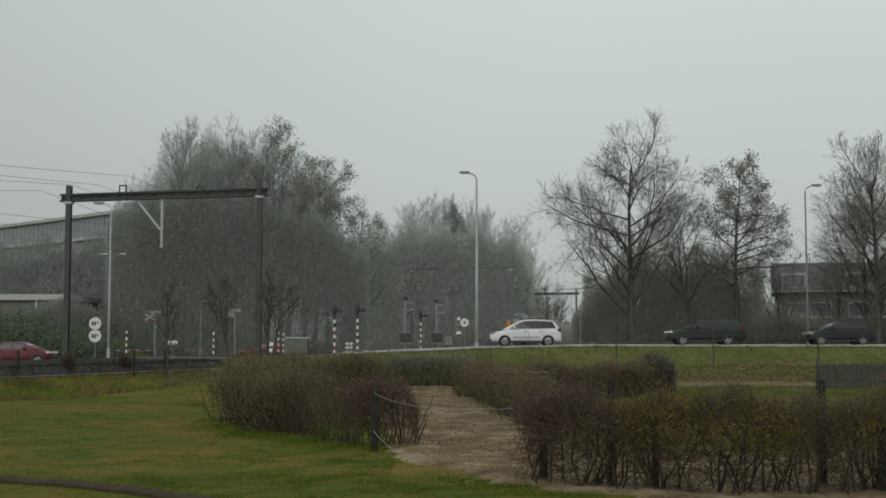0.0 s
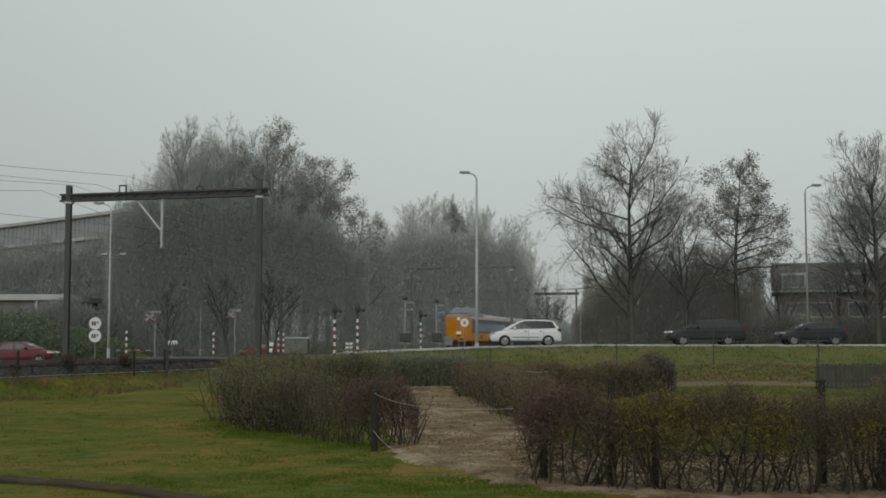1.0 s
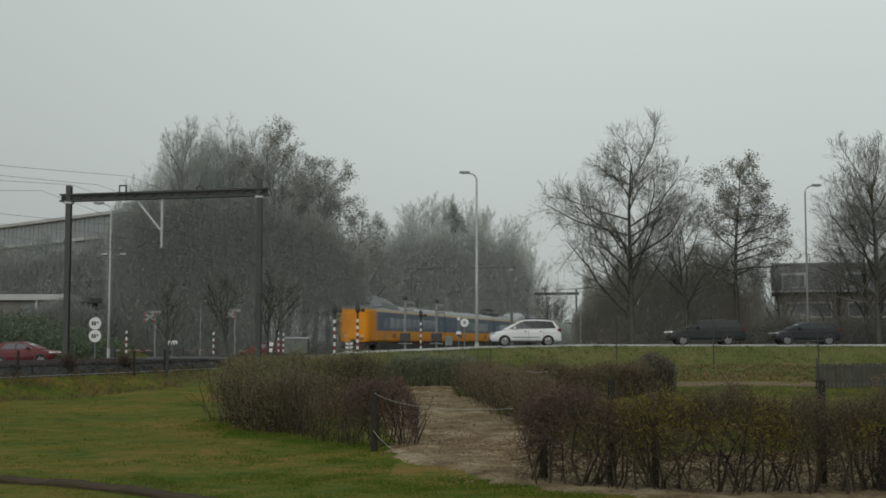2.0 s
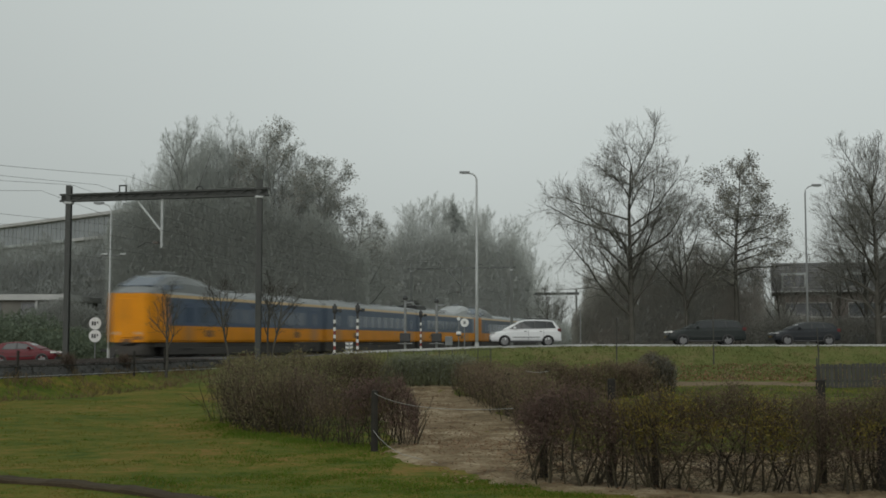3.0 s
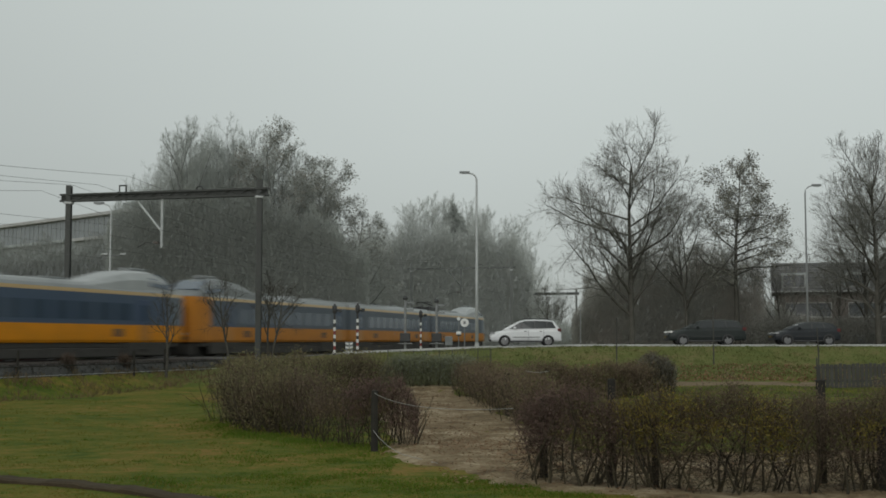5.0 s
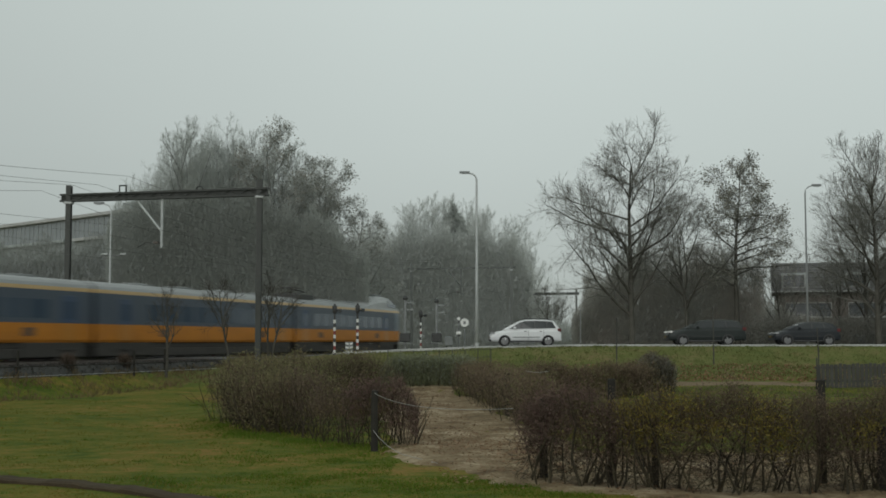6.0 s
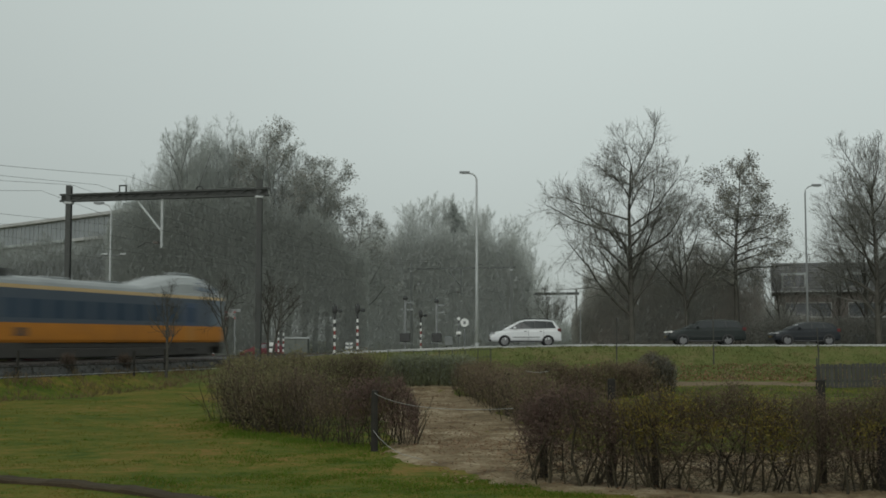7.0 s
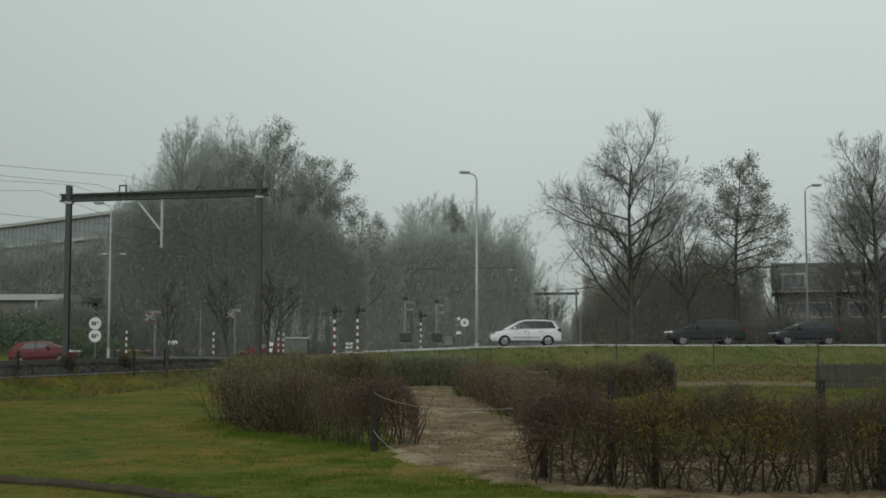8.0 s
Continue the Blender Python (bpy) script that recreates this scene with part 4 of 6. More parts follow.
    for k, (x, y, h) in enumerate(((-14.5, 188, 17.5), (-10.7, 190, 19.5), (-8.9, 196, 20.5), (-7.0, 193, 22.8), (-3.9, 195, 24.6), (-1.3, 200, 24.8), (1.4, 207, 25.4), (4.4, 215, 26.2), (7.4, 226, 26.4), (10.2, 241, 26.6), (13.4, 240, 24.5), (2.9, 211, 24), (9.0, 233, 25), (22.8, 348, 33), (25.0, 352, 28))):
        plant("tree", "bare tree far beyond the crossing, haze in its pale colour", far_meshes[k % 3], far, pose(x, y, -0.65, 0, 0, rng.uniform(0, 360)) @ Matrix.Scale(h / 20, 4), group="far trees")
    plant("tree", "small bare tree far along the line, haze in its pale colour", far_meshes[0], far, pose(19, 215, -0.65) @ Matrix.Scale(11.5 / 20, 4), group="far trees")
    plant("tree", "small bare tree far along the line, haze in its pale colour", far_meshes[1], far, pose(15.5, 225, -0.65, 0, 0, 90) @ Matrix.Scale(10.5 / 20, 4), group="far trees")
    brush("thicket", "dense undergrowth under the bare wood, haze in its colour", -29.6, -6.5, 109, 110.3, 16.5, 140000, 51, M_TWIG_WOOD, 0.45, 0.013, (0.72, 0.95, 1, 1, 0.95, 0.82, 0.62))
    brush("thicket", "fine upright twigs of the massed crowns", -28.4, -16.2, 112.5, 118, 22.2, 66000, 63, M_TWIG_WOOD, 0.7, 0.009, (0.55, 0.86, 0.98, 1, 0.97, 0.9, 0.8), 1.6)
    brush("thicket", "dense undergrowth beside the railway, haze in its pale colour", -15, 14.6, 180, 183, 21, 105000, 52, M_TWIG_FAR, 0.85, 0.026, (0.88, 0.9, 0.92, 0.95, 0.98, 1.0, 1.02, 1.0, 0.93, 0.7), skew=21)
    brush("thicket", "thicket where the line bends away, haze in its pale colour", 21.5, 30, 346, 356, 14, 9000, 60, M_TWIG_FAR, 1.3, 0.045)
    brush("thicket", "russet beech thicket beyond the road, paled in colour for haze", 10.6, 26.2, 101, 103.2, 10.4, 84000, 53, M_TWIG_BEECH, 0.38, 0.012, (0.4, 0.7, 0.88, 0.95, 1, 1, 0.97, 0.95, 0.85))
    brush("thicket", "dark shrubs before the houses", 24, 46, 96, 100, 4.0, 34000, 54, M_TWIG, 0.4, 0.015)
    brush("thicket", "dark green shrubs behind the parallel road", -50, -23.5, 87, 96, 2.2, 30000, 55, M_EVERGREEN, 0.3, 0.03, upright=0.3)
    brush("thicket", "grey bare trees before the office block", -54, -28.5, 117, 120, 10.6, 62000, 56, M_TWIG_SHRUB, 0.5, 0.015, (0.8, 0.85, 0.9, 0.9, 0.95, 1))
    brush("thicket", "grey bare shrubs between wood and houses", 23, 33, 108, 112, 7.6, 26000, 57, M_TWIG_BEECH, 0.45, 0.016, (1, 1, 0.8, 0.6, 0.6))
    brush("thicket", "low grey shrubs beside the railway", 12.6, 20, 160, 167, 4.6, 8000, 61, M_TWIG_WOOD, 0.6, 0.022)
    for x, y, h, m, turn in ((15.0, 176, 9.5, small, 40), (16.0, 171, 7.5, small, 140)):
        plant("tree", "small grey bare tree beside the railway", m, bare, pose(x, y, -0.65, 0, 0, turn) @ Matrix.Scale(h / 9, 4))
    brush("thicket", "bare twiggy bushes round the low building", -36.5, -28, 102.5, 105, 3.6, 9000, 64, M_TWIG_SHRUB, 0.4, 0.013, (0.35, 0.5, 0.9, 1, 0.8))
    brush("thicket", "russet beech thicket beyond the road, paled in colour for haze", 12, 25, 105.5, 108, 8.8, 36000, 65, M_TWIG_BEECH, 0.45, 0.017)
    conifer(1.65, 205, 24.2)
    young = [tree_meshes(60 + k, 5.0, 0.36, 9, 36, 0.5, 0.08, 0.008, (5, 4, 3), trunk_r=0.075) for k in range(2)]
    for x, y, h, k in ((-13.7, 62, 5.0, 0), (-11.6, 68, 5.4, 1), (-9.9, 71, 5.2, 0), (-9.4, 69, 5.0, 1)):
        plant("young_tree", "young bare tree with thin upright branches by the railway", young[k], (M_BARK, M_BARK), pose(x, y, gz(x, y) - 0.03, 0, 0, 70 * x) @ Matrix.Scale(h / 5, 4), group="young trees by the railway")


def conifer(x, y, h):
    rng = np.random.default_rng(77)
    ob = thing("spruce", "narrow spruce above the far trees, needle colour paled for haze", "conifer", pose(x, y, -0.65))
    s = Shape().tube([(0, 0, 0), (0, 0, h * 0.5), (0, 0, h)], [0.25, 0.15, 0.02])
    part("trunk", s, M_BARK, ob)
    n = 420
    t = rng.random(n) ** 0.8
    z = h * (0.35 + 0.65 * t)
    a = rng.random(n) * 6.283
    ln = np.minimum(0.2 + 10.0 * (1 - t), 3.8)
    d = np.column_stack([np.cos(a), np.sin(a), -0.12 * np.ones(n)])
    br = shoots(rng, np.column_stack([np.zeros(n), np.zeros(n), z]), d, ln, np.full(n, 0.03), np.full(n, 0.01), 4, 0.06, 0.03)
    sp = spawn(rng, *br, 12, 0.1, 50, 10, 0.3)
    tw = shoots(rng, sp[0], sp[1], np.maximum(sp[2], 0.2), np.full(len(sp[0]), 0.07), np.full(len(sp[0]), 0.03), 1, 0.1, -0.1)
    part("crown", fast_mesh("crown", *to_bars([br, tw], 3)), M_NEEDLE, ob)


# ---- catenary ----
def portal(x_r, y_r, x_l, y_l, top, steel, slim=1.0):
    """Steel portal over both tracks, from a right mast to a left mast."""
    ob = thing("catenary_portal", "dark green steel catenary portal spanning both tracks" if steel is M_CATENARY else "grey steel catenary portal spanning both tracks, haze in its colour", "catenary portal", group="catenary portals")
    for x, y in ((x_r, y_r), (x_l, y_l)):
        z0 = gz(x, y) - 0.1
        sh = Shape()
        a, w = 0.15, 0.016
        sh.box(x - a, x + a, y - 0.17, y - 0.15, z0, top + 0.72, 0).box(x - a, x + a, y + 0.15, y + 0.17, z0, top + 0.72, 0).box(x - w, x + w, y - 0.15, y + 0.15, z0, top + 0.7, 0)
        mast = part("mast", sh, steel, ob)
        part("footing", Shape().box(x - 0.35, x + 0.35, y - 0.35, y + 0.35, z0 - 0.3, z0 + 0.25, 0.04), M_SLEEPER, mast)
        part("clamp", Shape().box(x - 0.24, x + 0.24, y - 0.22, y + 0.22, top - 0.36, top - 0.22, 0.03), M_GALV, mast)
    d = Vector((x_r - x_l, y_r - y_l, 0)).normalized()
    n = Vector((-d.y, d.x, 0))
    a, b = Vector((x_l, y_l, top)) - d * 0.5, Vector((x_r, y_r, top)) + d * 0.5
    sh = Shape()
    for o in (-0.16, 0.16):
        for z in (-0.18 * slim, 0.18 * slim):
            p, q = a + n * o + Vector((0, 0, z)), b + n * o + Vector((0, 0, z))
            sh.loft([[c + n * e + Vector((0, 0, f)) for e, f in ((-0.05 * slim, -0.05 * slim), (0.05 * slim, -0.05 * slim), (0.05 * slim, 0.05 * slim), (-0.05 * slim, 0.05 * slim))] for c in (p, q)])
    steps = int((b - a).length / 0.55)
    for o in (-0.16, 0.16):
        for k in range(steps):
            p, q = a.lerp(b, k / steps) + n * o, a.lerp(b, (k + 1) / steps) + n * o
            z = (0.18 if k % 2 else -0.18) * slim
            sh.tube([p + Vector((0, 0, z)), q - Vector((0, 0, z))], 0.03 * slim, 4)
    if slim == 1:
        sh.loft([[c + n * e + Vector((0, 0, f)) for e, f in ((-0.02, -0.2), (0.02, -0.2), (0.02, 0.2), (-0.02, 0.2))] for c in (a, b)])
    part("beam", sh, steel, ob)
    up = Vector((0, 0, 1))
    mid = a.lerp(b, 0.66)
    part("insulator_cap", Shape().tube([mid + up * 0.2, mid + up * 0.38 + d * 0.1, mid + up * 0.42 + d * 0.25, mid + up * 0.38 + d * 0.4, mid + up * 0.2 + d * 0.5], 0.05, 6), steel, ob)
    mid = a.lerp(b, 0.29)
    sh = Shape().tube([mid + up * 0.2, mid + up * 0.62, mid + up * 0.62 + d * 0.42, mid + up * 0.2 + d * 0.42], 0.06, 6)
    part("insulator_frame", sh, steel, ob)
    arm_steel = M_GALV if steel is M_CATENARY else steel
    for t, sg in ((0.5, -1),):
        c = a.lerp(b, t)
        drop = part("drop_post", Shape().tube([c - up * 0.1, c - up * 3.0], 0.075, 8), arm_steel, ob)
        part("brace", Shape().tube([c - up * 0.3 + d * sg * 1.55, c - up * 2.1], 0.06, 6), arm_steel, drop)
        part("steady_arm", Shape().tube([c - up * 2.75, c - up * 2.7 + d * sg * 1.0, c - up * 2.95 + d * sg * 1.5], 0.03, 6), steel, drop)
        part("insulator", Shape().tube([c - up * 2.72 + d * sg * 0.2, c - up * 2.71 + d * sg * 0.5], [0.08, 0.08], 8), M_BRICK, drop)


def build_catenary():
    portal(-10.2, 69, -21.7, 72, 9.25, M_CATENARY)
    # Far portals: steel paled for haze; a thinner beam makes the second fainter.
    portal(7.7, 140, -3.6, 143, 9.2, M_DULLSTEEL, 0.4)
    portal(23.3, 218, 10.4, 221.5, 9.2, M_DULLSTEEL)
    for off in (-1.4, 2.75):
        ob = thing("overhead_line", "thin dark overhead contact line with droppers", "overhead line", group="overhead lines")
        c, m = [], []
        for s in range(-135, 160, 4):
            x, y, d = along(s, off)
            sag = abs(math.sin(math.pi * (s - 9) / 72))
            c.append((x, y, 5.6))
            m.append((x, y, 7.0 - 0.75 * sag))
        part("contact_wire", Shape().tube(c, 0.007, 5), M_WIRE, ob)
        part("messenger_wire", Shape().tube(m, 0.008, 5), M_WIRE, ob)
        for p, q in zip(c[::2], m[::2]):
            part("dropper", Shape().tube([p, q], 0.003, 4), M_WIRE, ob)
    for off, z, sag in ((0.6, 10.05, 1.9), (-1.4, 9.65, 1.5), (-3.0, 9.7, 1.9), (-5.0, 9.45, 2.6)):
        pts = []
        for s in range(-135, 160, 3):
            x, y, d = along(s, off)
            pts.append((x, y, z - sag * abs(math.sin(math.pi * (s - 9) / 72))))
        tagged(part("feeder_cable", Shape().tube(pts, 0.010, 5), M_WIRE), "thin dark feeder cable strung between portals", "cable", "feeder cables")


# ---- street furniture ----
def street_lamp(x, y, h, arm, steel=None, stout=1.0):
    z = gz(x, y)
    ob = thing("street_lamp", "tall slim galvanised street lamp with a short arm", "street lamp", pose(x, y, z), "street lamps")
    s = 1 if arm > 0 else -1
    bend = [(0, 0, h - 0.55)] + [(s * 0.5 * (1 - math.cos(a)), 0, h - 0.5 + 0.45 * math.sin(a)) for a in (0.3, 0.7, 1.1, 1.5)] + [(arm * 0.7, 0, h - 0.02)]
    pole = part("pole", Shape().tube([(0, 0, -0.2), (0, 0, h * 0.45), (0, 0, h - 0.55)] + bend[1:], [0.13 * stout, 0.10 * stout, 0.07 * stout] + [0.055 * stout] * (len(bend) - 1), 10), steel or M_GALV, ob, smooth=True)
    part("base_sleeve", Shape().tube([(0, 0, -0.2), (0, 0, 1.0)], 0.15 * stout, 10), steel or M_GALV, pole)
    head = part("lamp_head", Shape().loft([[(arm * 0.55 + s * dx, w, h + 0.02 + t) for w, t in ((-0.12 * k, -0.07), (0.12 * k, -0.07), (0.10 * k, 0.06), (-0.10 * k, 0.06))] for dx, k in ((0, 0.5), (0.12, 1), (0.55, 1), (0.68, 0.6))]), M_GREY, ob, "grey lamp head")
    part("diffuser", Shape().box(*sorted((arm * 0.55 + s * 0.15, arm * 0.55 + s * 0.55)), -0.09, 0.09, h - 0.09, h - 0.048, 0.01), M_LENS, head)
    return ob


def striped_post(x, y, z0, z1, r, head):
    """White post with red bands; some carry a signal head."""
    ob = thing("crossing_post", "red and white banded level crossing post", "crossing post", pose(x, y, z0), "level crossing posts")
    h = z1 - z0
    part("pole", Shape().tube([(0, 0, -0.1), (0, 0, h + (0.9 if head else 0))], r * 0.8, 8), M_BLACK, ob)
    n = 5
    for k in range(n):
        a = h * k / n
        part("red_band", Shape().tube([(0, 0, a), (0, 0, a + h / n * 0.5)], r, 10), M_RED if k % 2 else M_BLACK, ob)
        part("white_band", Shape().tube([(0, 0, a + h / n * 0.5), (0, 0, a + h / n * 0.98)], r * 1.06, 10), M_WHITE, ob)
    if head:
        hd = part("signal_head", Shape().box(-0.13, 0.13, -0.1, 0.1, h + 0.36, h + 0.8, 0.04), M_BLACK, ob)
        part("signal_visor", Shape().tube([(0, -0.1, h + 0.6), (0, -0.3, h + 0.58)], 0.1, 10), M_BLACK, hd)
        part("arm", Shape().tube([(0, 0, h + 0.5), (head * 0.6, 0, h + 0.5)], 0.04, 6), M_BLACK, ob)
        lamp = part("side_lamp", Shape().box(head * 0.6 - 0.12, head * 0.6 + 0.12, -0.09, 0.09, h + 0.41, h + 0.61, 0.04), M_BLACK, ob)
        part("lens", Shape().disc_y(head * 0.6, h + 0.51, -0.11, -0.085, 0.08), M_GLASS, lamp)


def crossing_light(x, y, z0, h, side):
    """Crossing signal: pale post with warning cross arms and a dark relay box."""
    ob = thing("crossing_signal", "pale level crossing signal post with dark lamp housing", "crossing signal", pose(x, y, z0), "crossing signals")
    part("pole", Shape().tube([(0, 0, -0.1), (0, 0, h)], 0.09, 8), M_PALEPOST, ob)
    part("bell", Shape().tube([(0, 0, h), (0, 0, h + 0.12), (0, 0, h + 0.28)], [0.16, 0.2, 0.08], 10), M_BLACK, ob)
    for k in (0, 1):
        part("arm", Shape().box(*sorted((0, side * 0.85)), -0.03, 0.03, h - 0.25 - 0.5 * k, h - 0.13 - 0.5 * k, 0.02), M_PALEPOST, ob)
    part("lamp_box", Shape().box(-0.36, 0.36, -0.18, 0.18, 0.8, 1.42, 0.05), M_BLACK, ob)
    part("shelf", Shape().box(-0.5, 0.5, -0.2, 0.2, 0.66, 0.72, 0.01), M_PALEPOST, ob)


def st_cross(x, y, z0, h):
    ob = thing("crossing_sign", "white and red warning cross on a grey post", "crossing sign", pose(x, y, z0), "crossing signs")
    part("pole", Shape().tube([(0.25, 0, -0.1), (0.25, 0, h)], 0.06, 8), M_PALEPOST, ob)
    for a in (35, -35):
        b = part("cross_board", Shape().box(-0.5, 0.5, -0.012, 0.012, -0.07, 0.07, 0.008), M_DULLWHITE, ob, at=pose(-0.1, -0.08 - 0.01 * (a > 0), h - 0.35, 0, a, 0))
        for e in (-0.42, 0.42):
            part("red_tip", Shape().box(e - 0.09, e + 0.09, -0.016, -0.0125, -0.065, 0.065), M_RED, b)
    part("top_board", Shape().box(-0.2, 0.7, -0.02, 0.02, h - 0.1, h + 0.1, 0.01), M_PALEPOST, ob)


def round_sign(x, y, zs, r, z0, bars_on=True):
    ob = thing("round_sign", "white round signs with dark worn lettering on a post", "road sign", pose(x, y, 0))
    part("pole", Shape().tube([(0, 0.05, z0), (0, 0.05, max(zs) + r)], 0.035, 8), M_GREY, ob)
    for z in zs:
        d = part("disc", Shape().disc_y(0, z, -0.012, 0.012, r, 28), M_WHITE, ob)
        part("rim", Shape().disc_y(0, z, 0.0125, 0.02, r * 1.06, 28), M_GREY, d)
        if bars_on:
            for k, w in ((-0.42, 0.3), (-0.02, 0.3), (0.4, 0.22)):
                part("lettering_bar", Shape().box(k * r - w * r / 2, k * r + w * r / 2, -0.018, -0.0125, z - (0.34 if k < 0.3 else 0.05) * r, z + 0.34 * r, 0), M_BLACK, d)
        else:
            part("lettering_bar", Shape().box(-0.3 * r, 0.3 * r, -0.018, -0.0125, z - 0.35 * r, z + 0.35 * r, 0), M_GREY, d)


def boom(x, y, z, length, turn):
    """Lowered barrier boom with red bands on a drive cabinet."""
    ob = thing("barrier", "lowered red and white level crossing barrier", "barrier", pose(x, y, z, 0, 0, turn), "barriers")
    part("drive_box", Shape().box(-0.25, 0.25, -0.22, 0.22, -0.1, 1.15, 0.04), M_BLACK, ob)
    part("counterweight", Shape().box(-0.9, -0.25, -0.06, 0.06, 0.78, 1.02, 0.03), M_BLACK, ob)
    n = 8
    for k in range(n):
        part("boom_band", Shape().box(0.25 + length * k / n, 0.25 + length * (k + 1) / n, -0.04, 0.04, 0.88, 0.94, 0), M_DULLWHITE if k % 2 == 0 else M_RED, ob)


def build_furniture():
    street_lamp(2.25, 83, 12.4, -0.85)
    street_lamp(25.4, 87, 12.4, 0.85, M_PALEPOST, 0.7)
    ob = street_lamp(-22.0, 82.3, 10.6, -0.85, M_GALV, 0.7)
    z = 6.7 - gz(-22.0, 82.3)
    arm = part("cross_arm", Shape().tube([(-0.3, 0, z - 0.05), (0.0, 0, z - 0.12), (0.75, 0, z - 0.05)], 0.03, 6), M_PALEPOST, ob)
    for x in (-0.35, 0.85):
        part("side_lamp", Shape().box(x - 0.22, x + 0.22, -0.09, 0.09, z - 0.06, z + 0.05, 0.03), M_GALV, arm)
    street_lamp(-19.6, 101, 4.8, 0.2, M_PALEPOST, 0.45)
    ob = thing("marker_pole", "slim pale galvanised pole beside the road", "pole", pose(9.35, 85, gz(9.35, 85)))
    part("shaft", Shape().tube([(0, 0, -0.1), (0, 0, 3.4)], 0.035, 8), M_PALEPOST, ob)
    part("cap", Shape().tube([(0, 0, 3.4), (0, 0, 3.46)], [0.06, 0.04], 8), M_GREY, ob)
    striped_post(-20.75, 82, gz(-20.75, 82), 1.65, 0.06, 0)
    striped_post(-16.6, 90.5, gz(-16.6, 90.5), 1.62, 0.06, 0)
    striped_post(-13.15, 100, gz(-13.15, 100), 1.7, 0.065, 0)
    striped_post(-12.8, 100.3, gz(-12.8, 100.3), 1.6, 0.065, 0)
    striped_post(-6.2, 71.5, 0.05, 2.2, 0.07, 0.5)
    striped_post(-4.95, 72.4, 0.3, 2.25, 0.07, 0.5)
    striped_post(-1.6, 90, 0.2, 2.3, 0.065, 0.55)
    crossing_light(-2.6, 86, 0.1, 3.7, 0.7)
    crossing_light(-0.45, 88, 0.1, 3.55, 0.7)
    st_cross(-19.6, 84, gz(-19.6, 84), 3.4)
    st_cross(-16.9, 100, gz(-16.9, 100), 4.0)
    round_sign(-21.15, 76, (2.04, 1.28), 0.37, -0.7)
    round_sign(1.45, 84, (2.2,), 0.28, 0.0, False)
    boom(-23.3, 88, gz(-23.3, 88), 2.8, 4)
    boom(-19.3, 92, gz(-19.3, 92), 2.4, 4)
    ob = thing("relay_cabinet", "pale green railway relay cabinet with a flat roof", "cabinet", pose(-12.4, 106, gz(-12.4, 106)), "")
    part("body", Shape().box(-1.0, 1.0, -0.6, 0.6, 0, 1.75, 0.03), M_CABINET, ob)
    part("roof", Shape().box(-1.1, 1.1, -0.7, 0.7, 1.752, 1.87, 0.03), M_GALV, ob)
    for x in (-0.5, 0.5):
        dr = part("door", Shape().box(x - 0.46, x + 0.46, -0.63, -0.603, 0.1, 1.65, 0.01), M_CABINET, ob)
        part("handle", Shape().box(x - 0.03, x + 0.03, -0.66, -0.632, 0.85, 1.0, 0.01), M_BLACK, dr)
    ob = thing("marker_board", "black and white striped warning board", "marker board", pose(-13.6, 99.5, gz(-13.6, 99.5)))
    part("post", Shape().tube([(0, 0.05, -0.1), (0, 0.05, 1.5)], 0.04, 6), M_GREY, ob)
    part("board", Shape().box(-0.22, 0.22, -0.015, 0.015, 0.62, 1.52, 0.01), M_BLACK, ob)
    for z in (0.68, 1.16):
        part("white_band", Shape().box(-0.21, 0.21, -0.022, -0.0155, z, z + 0.3), M_WHITE, ob)
    ob = thing("marker_board", "small grey and white chevron board beside the crossing", "marker board", pose(-6.3, 84, gz(-6.3, 84)))
    part("post", Shape().tube([(0, 0.05, -0.1), (0, 0.05, 1.25)], 0.035, 6), M_GREY, ob)
    part("board", Shape().box(-0.26, 0.26, -0.015, 0.015, 0.5, 1.3, 0.01), M_GREY, ob)
    for z in (0.56, 0.84, 1.1):
        for sd in (-1, 1):
            part("chevron", Shape().add([(sd * 0.03, -0.018, z), (sd * 0.23, -0.018, z + 0.06), (sd * 0.23, -0.018, z + 0.17), (sd * 0.03, -0.018, z + 0.11)], [(0, 1, 2, 3)]), M_WHITE, ob)
    ob = thing("crossing_lamp", "slim grey post with two small white lamp housings", "signal post", pose(1.08, 86, gz(1.08, 86)))
    z = -gz(1.08, 86)
    part("post", Shape().tube([(0, 0, -0.1), (0, 0, z + 2.5)], 0.03, 8), M_GREY, ob)
    part("lamp_housing", Shape().box(-0.17, 0.17, -0.14, 0.1, z + 1.4, z + 1.62, 0.03), M_WHITE, ob)
    part("lamp_shade", Shape().box(-0.15, 0.15, -0.16, 0.1, z + 1.3, z + 1.395, 0.02), M_BLACK, ob)
    part("upper_lamp", Shape().tube([(0, -0.1, z + 2.5), (0, 0.1, z + 2.5)], 0.12, 10), M_WHITE, ob)
    ob = thing("relay_box", "low dull grey equipment box on two legs", "cabinet", pose(0.4, 87, gz(0.4, 87)))
    z = -gz(0.4, 87)
    for x in (-0.16, 0.16):
        part("leg", Shape().box(x - 0.04, x + 0.04, -0.05, 0.05, -0.1, z + 0.65, 0.01), M_GREY, ob)
    part("body", Shape().box(-0.26, 0.26, -0.2, 0.2, z + 0.652, z + 1.3, 0.03), M_GREY, ob)
    ob = thing("notice_board", "small white horizontal board with dark slots on a post", "sign", pose(-18.6, 86, gz(-18.6, 86)))
    part("post", Shape().tube([(0, 0.04, -0.3), (0, 0.04, 1.45)], 0.03, 6), M_GREY, ob)
    part("board", Shape().box(-0.34, 0.34, -0.015, 0.015, 1.26, 1.52, 0.01), M_WHITE, ob)
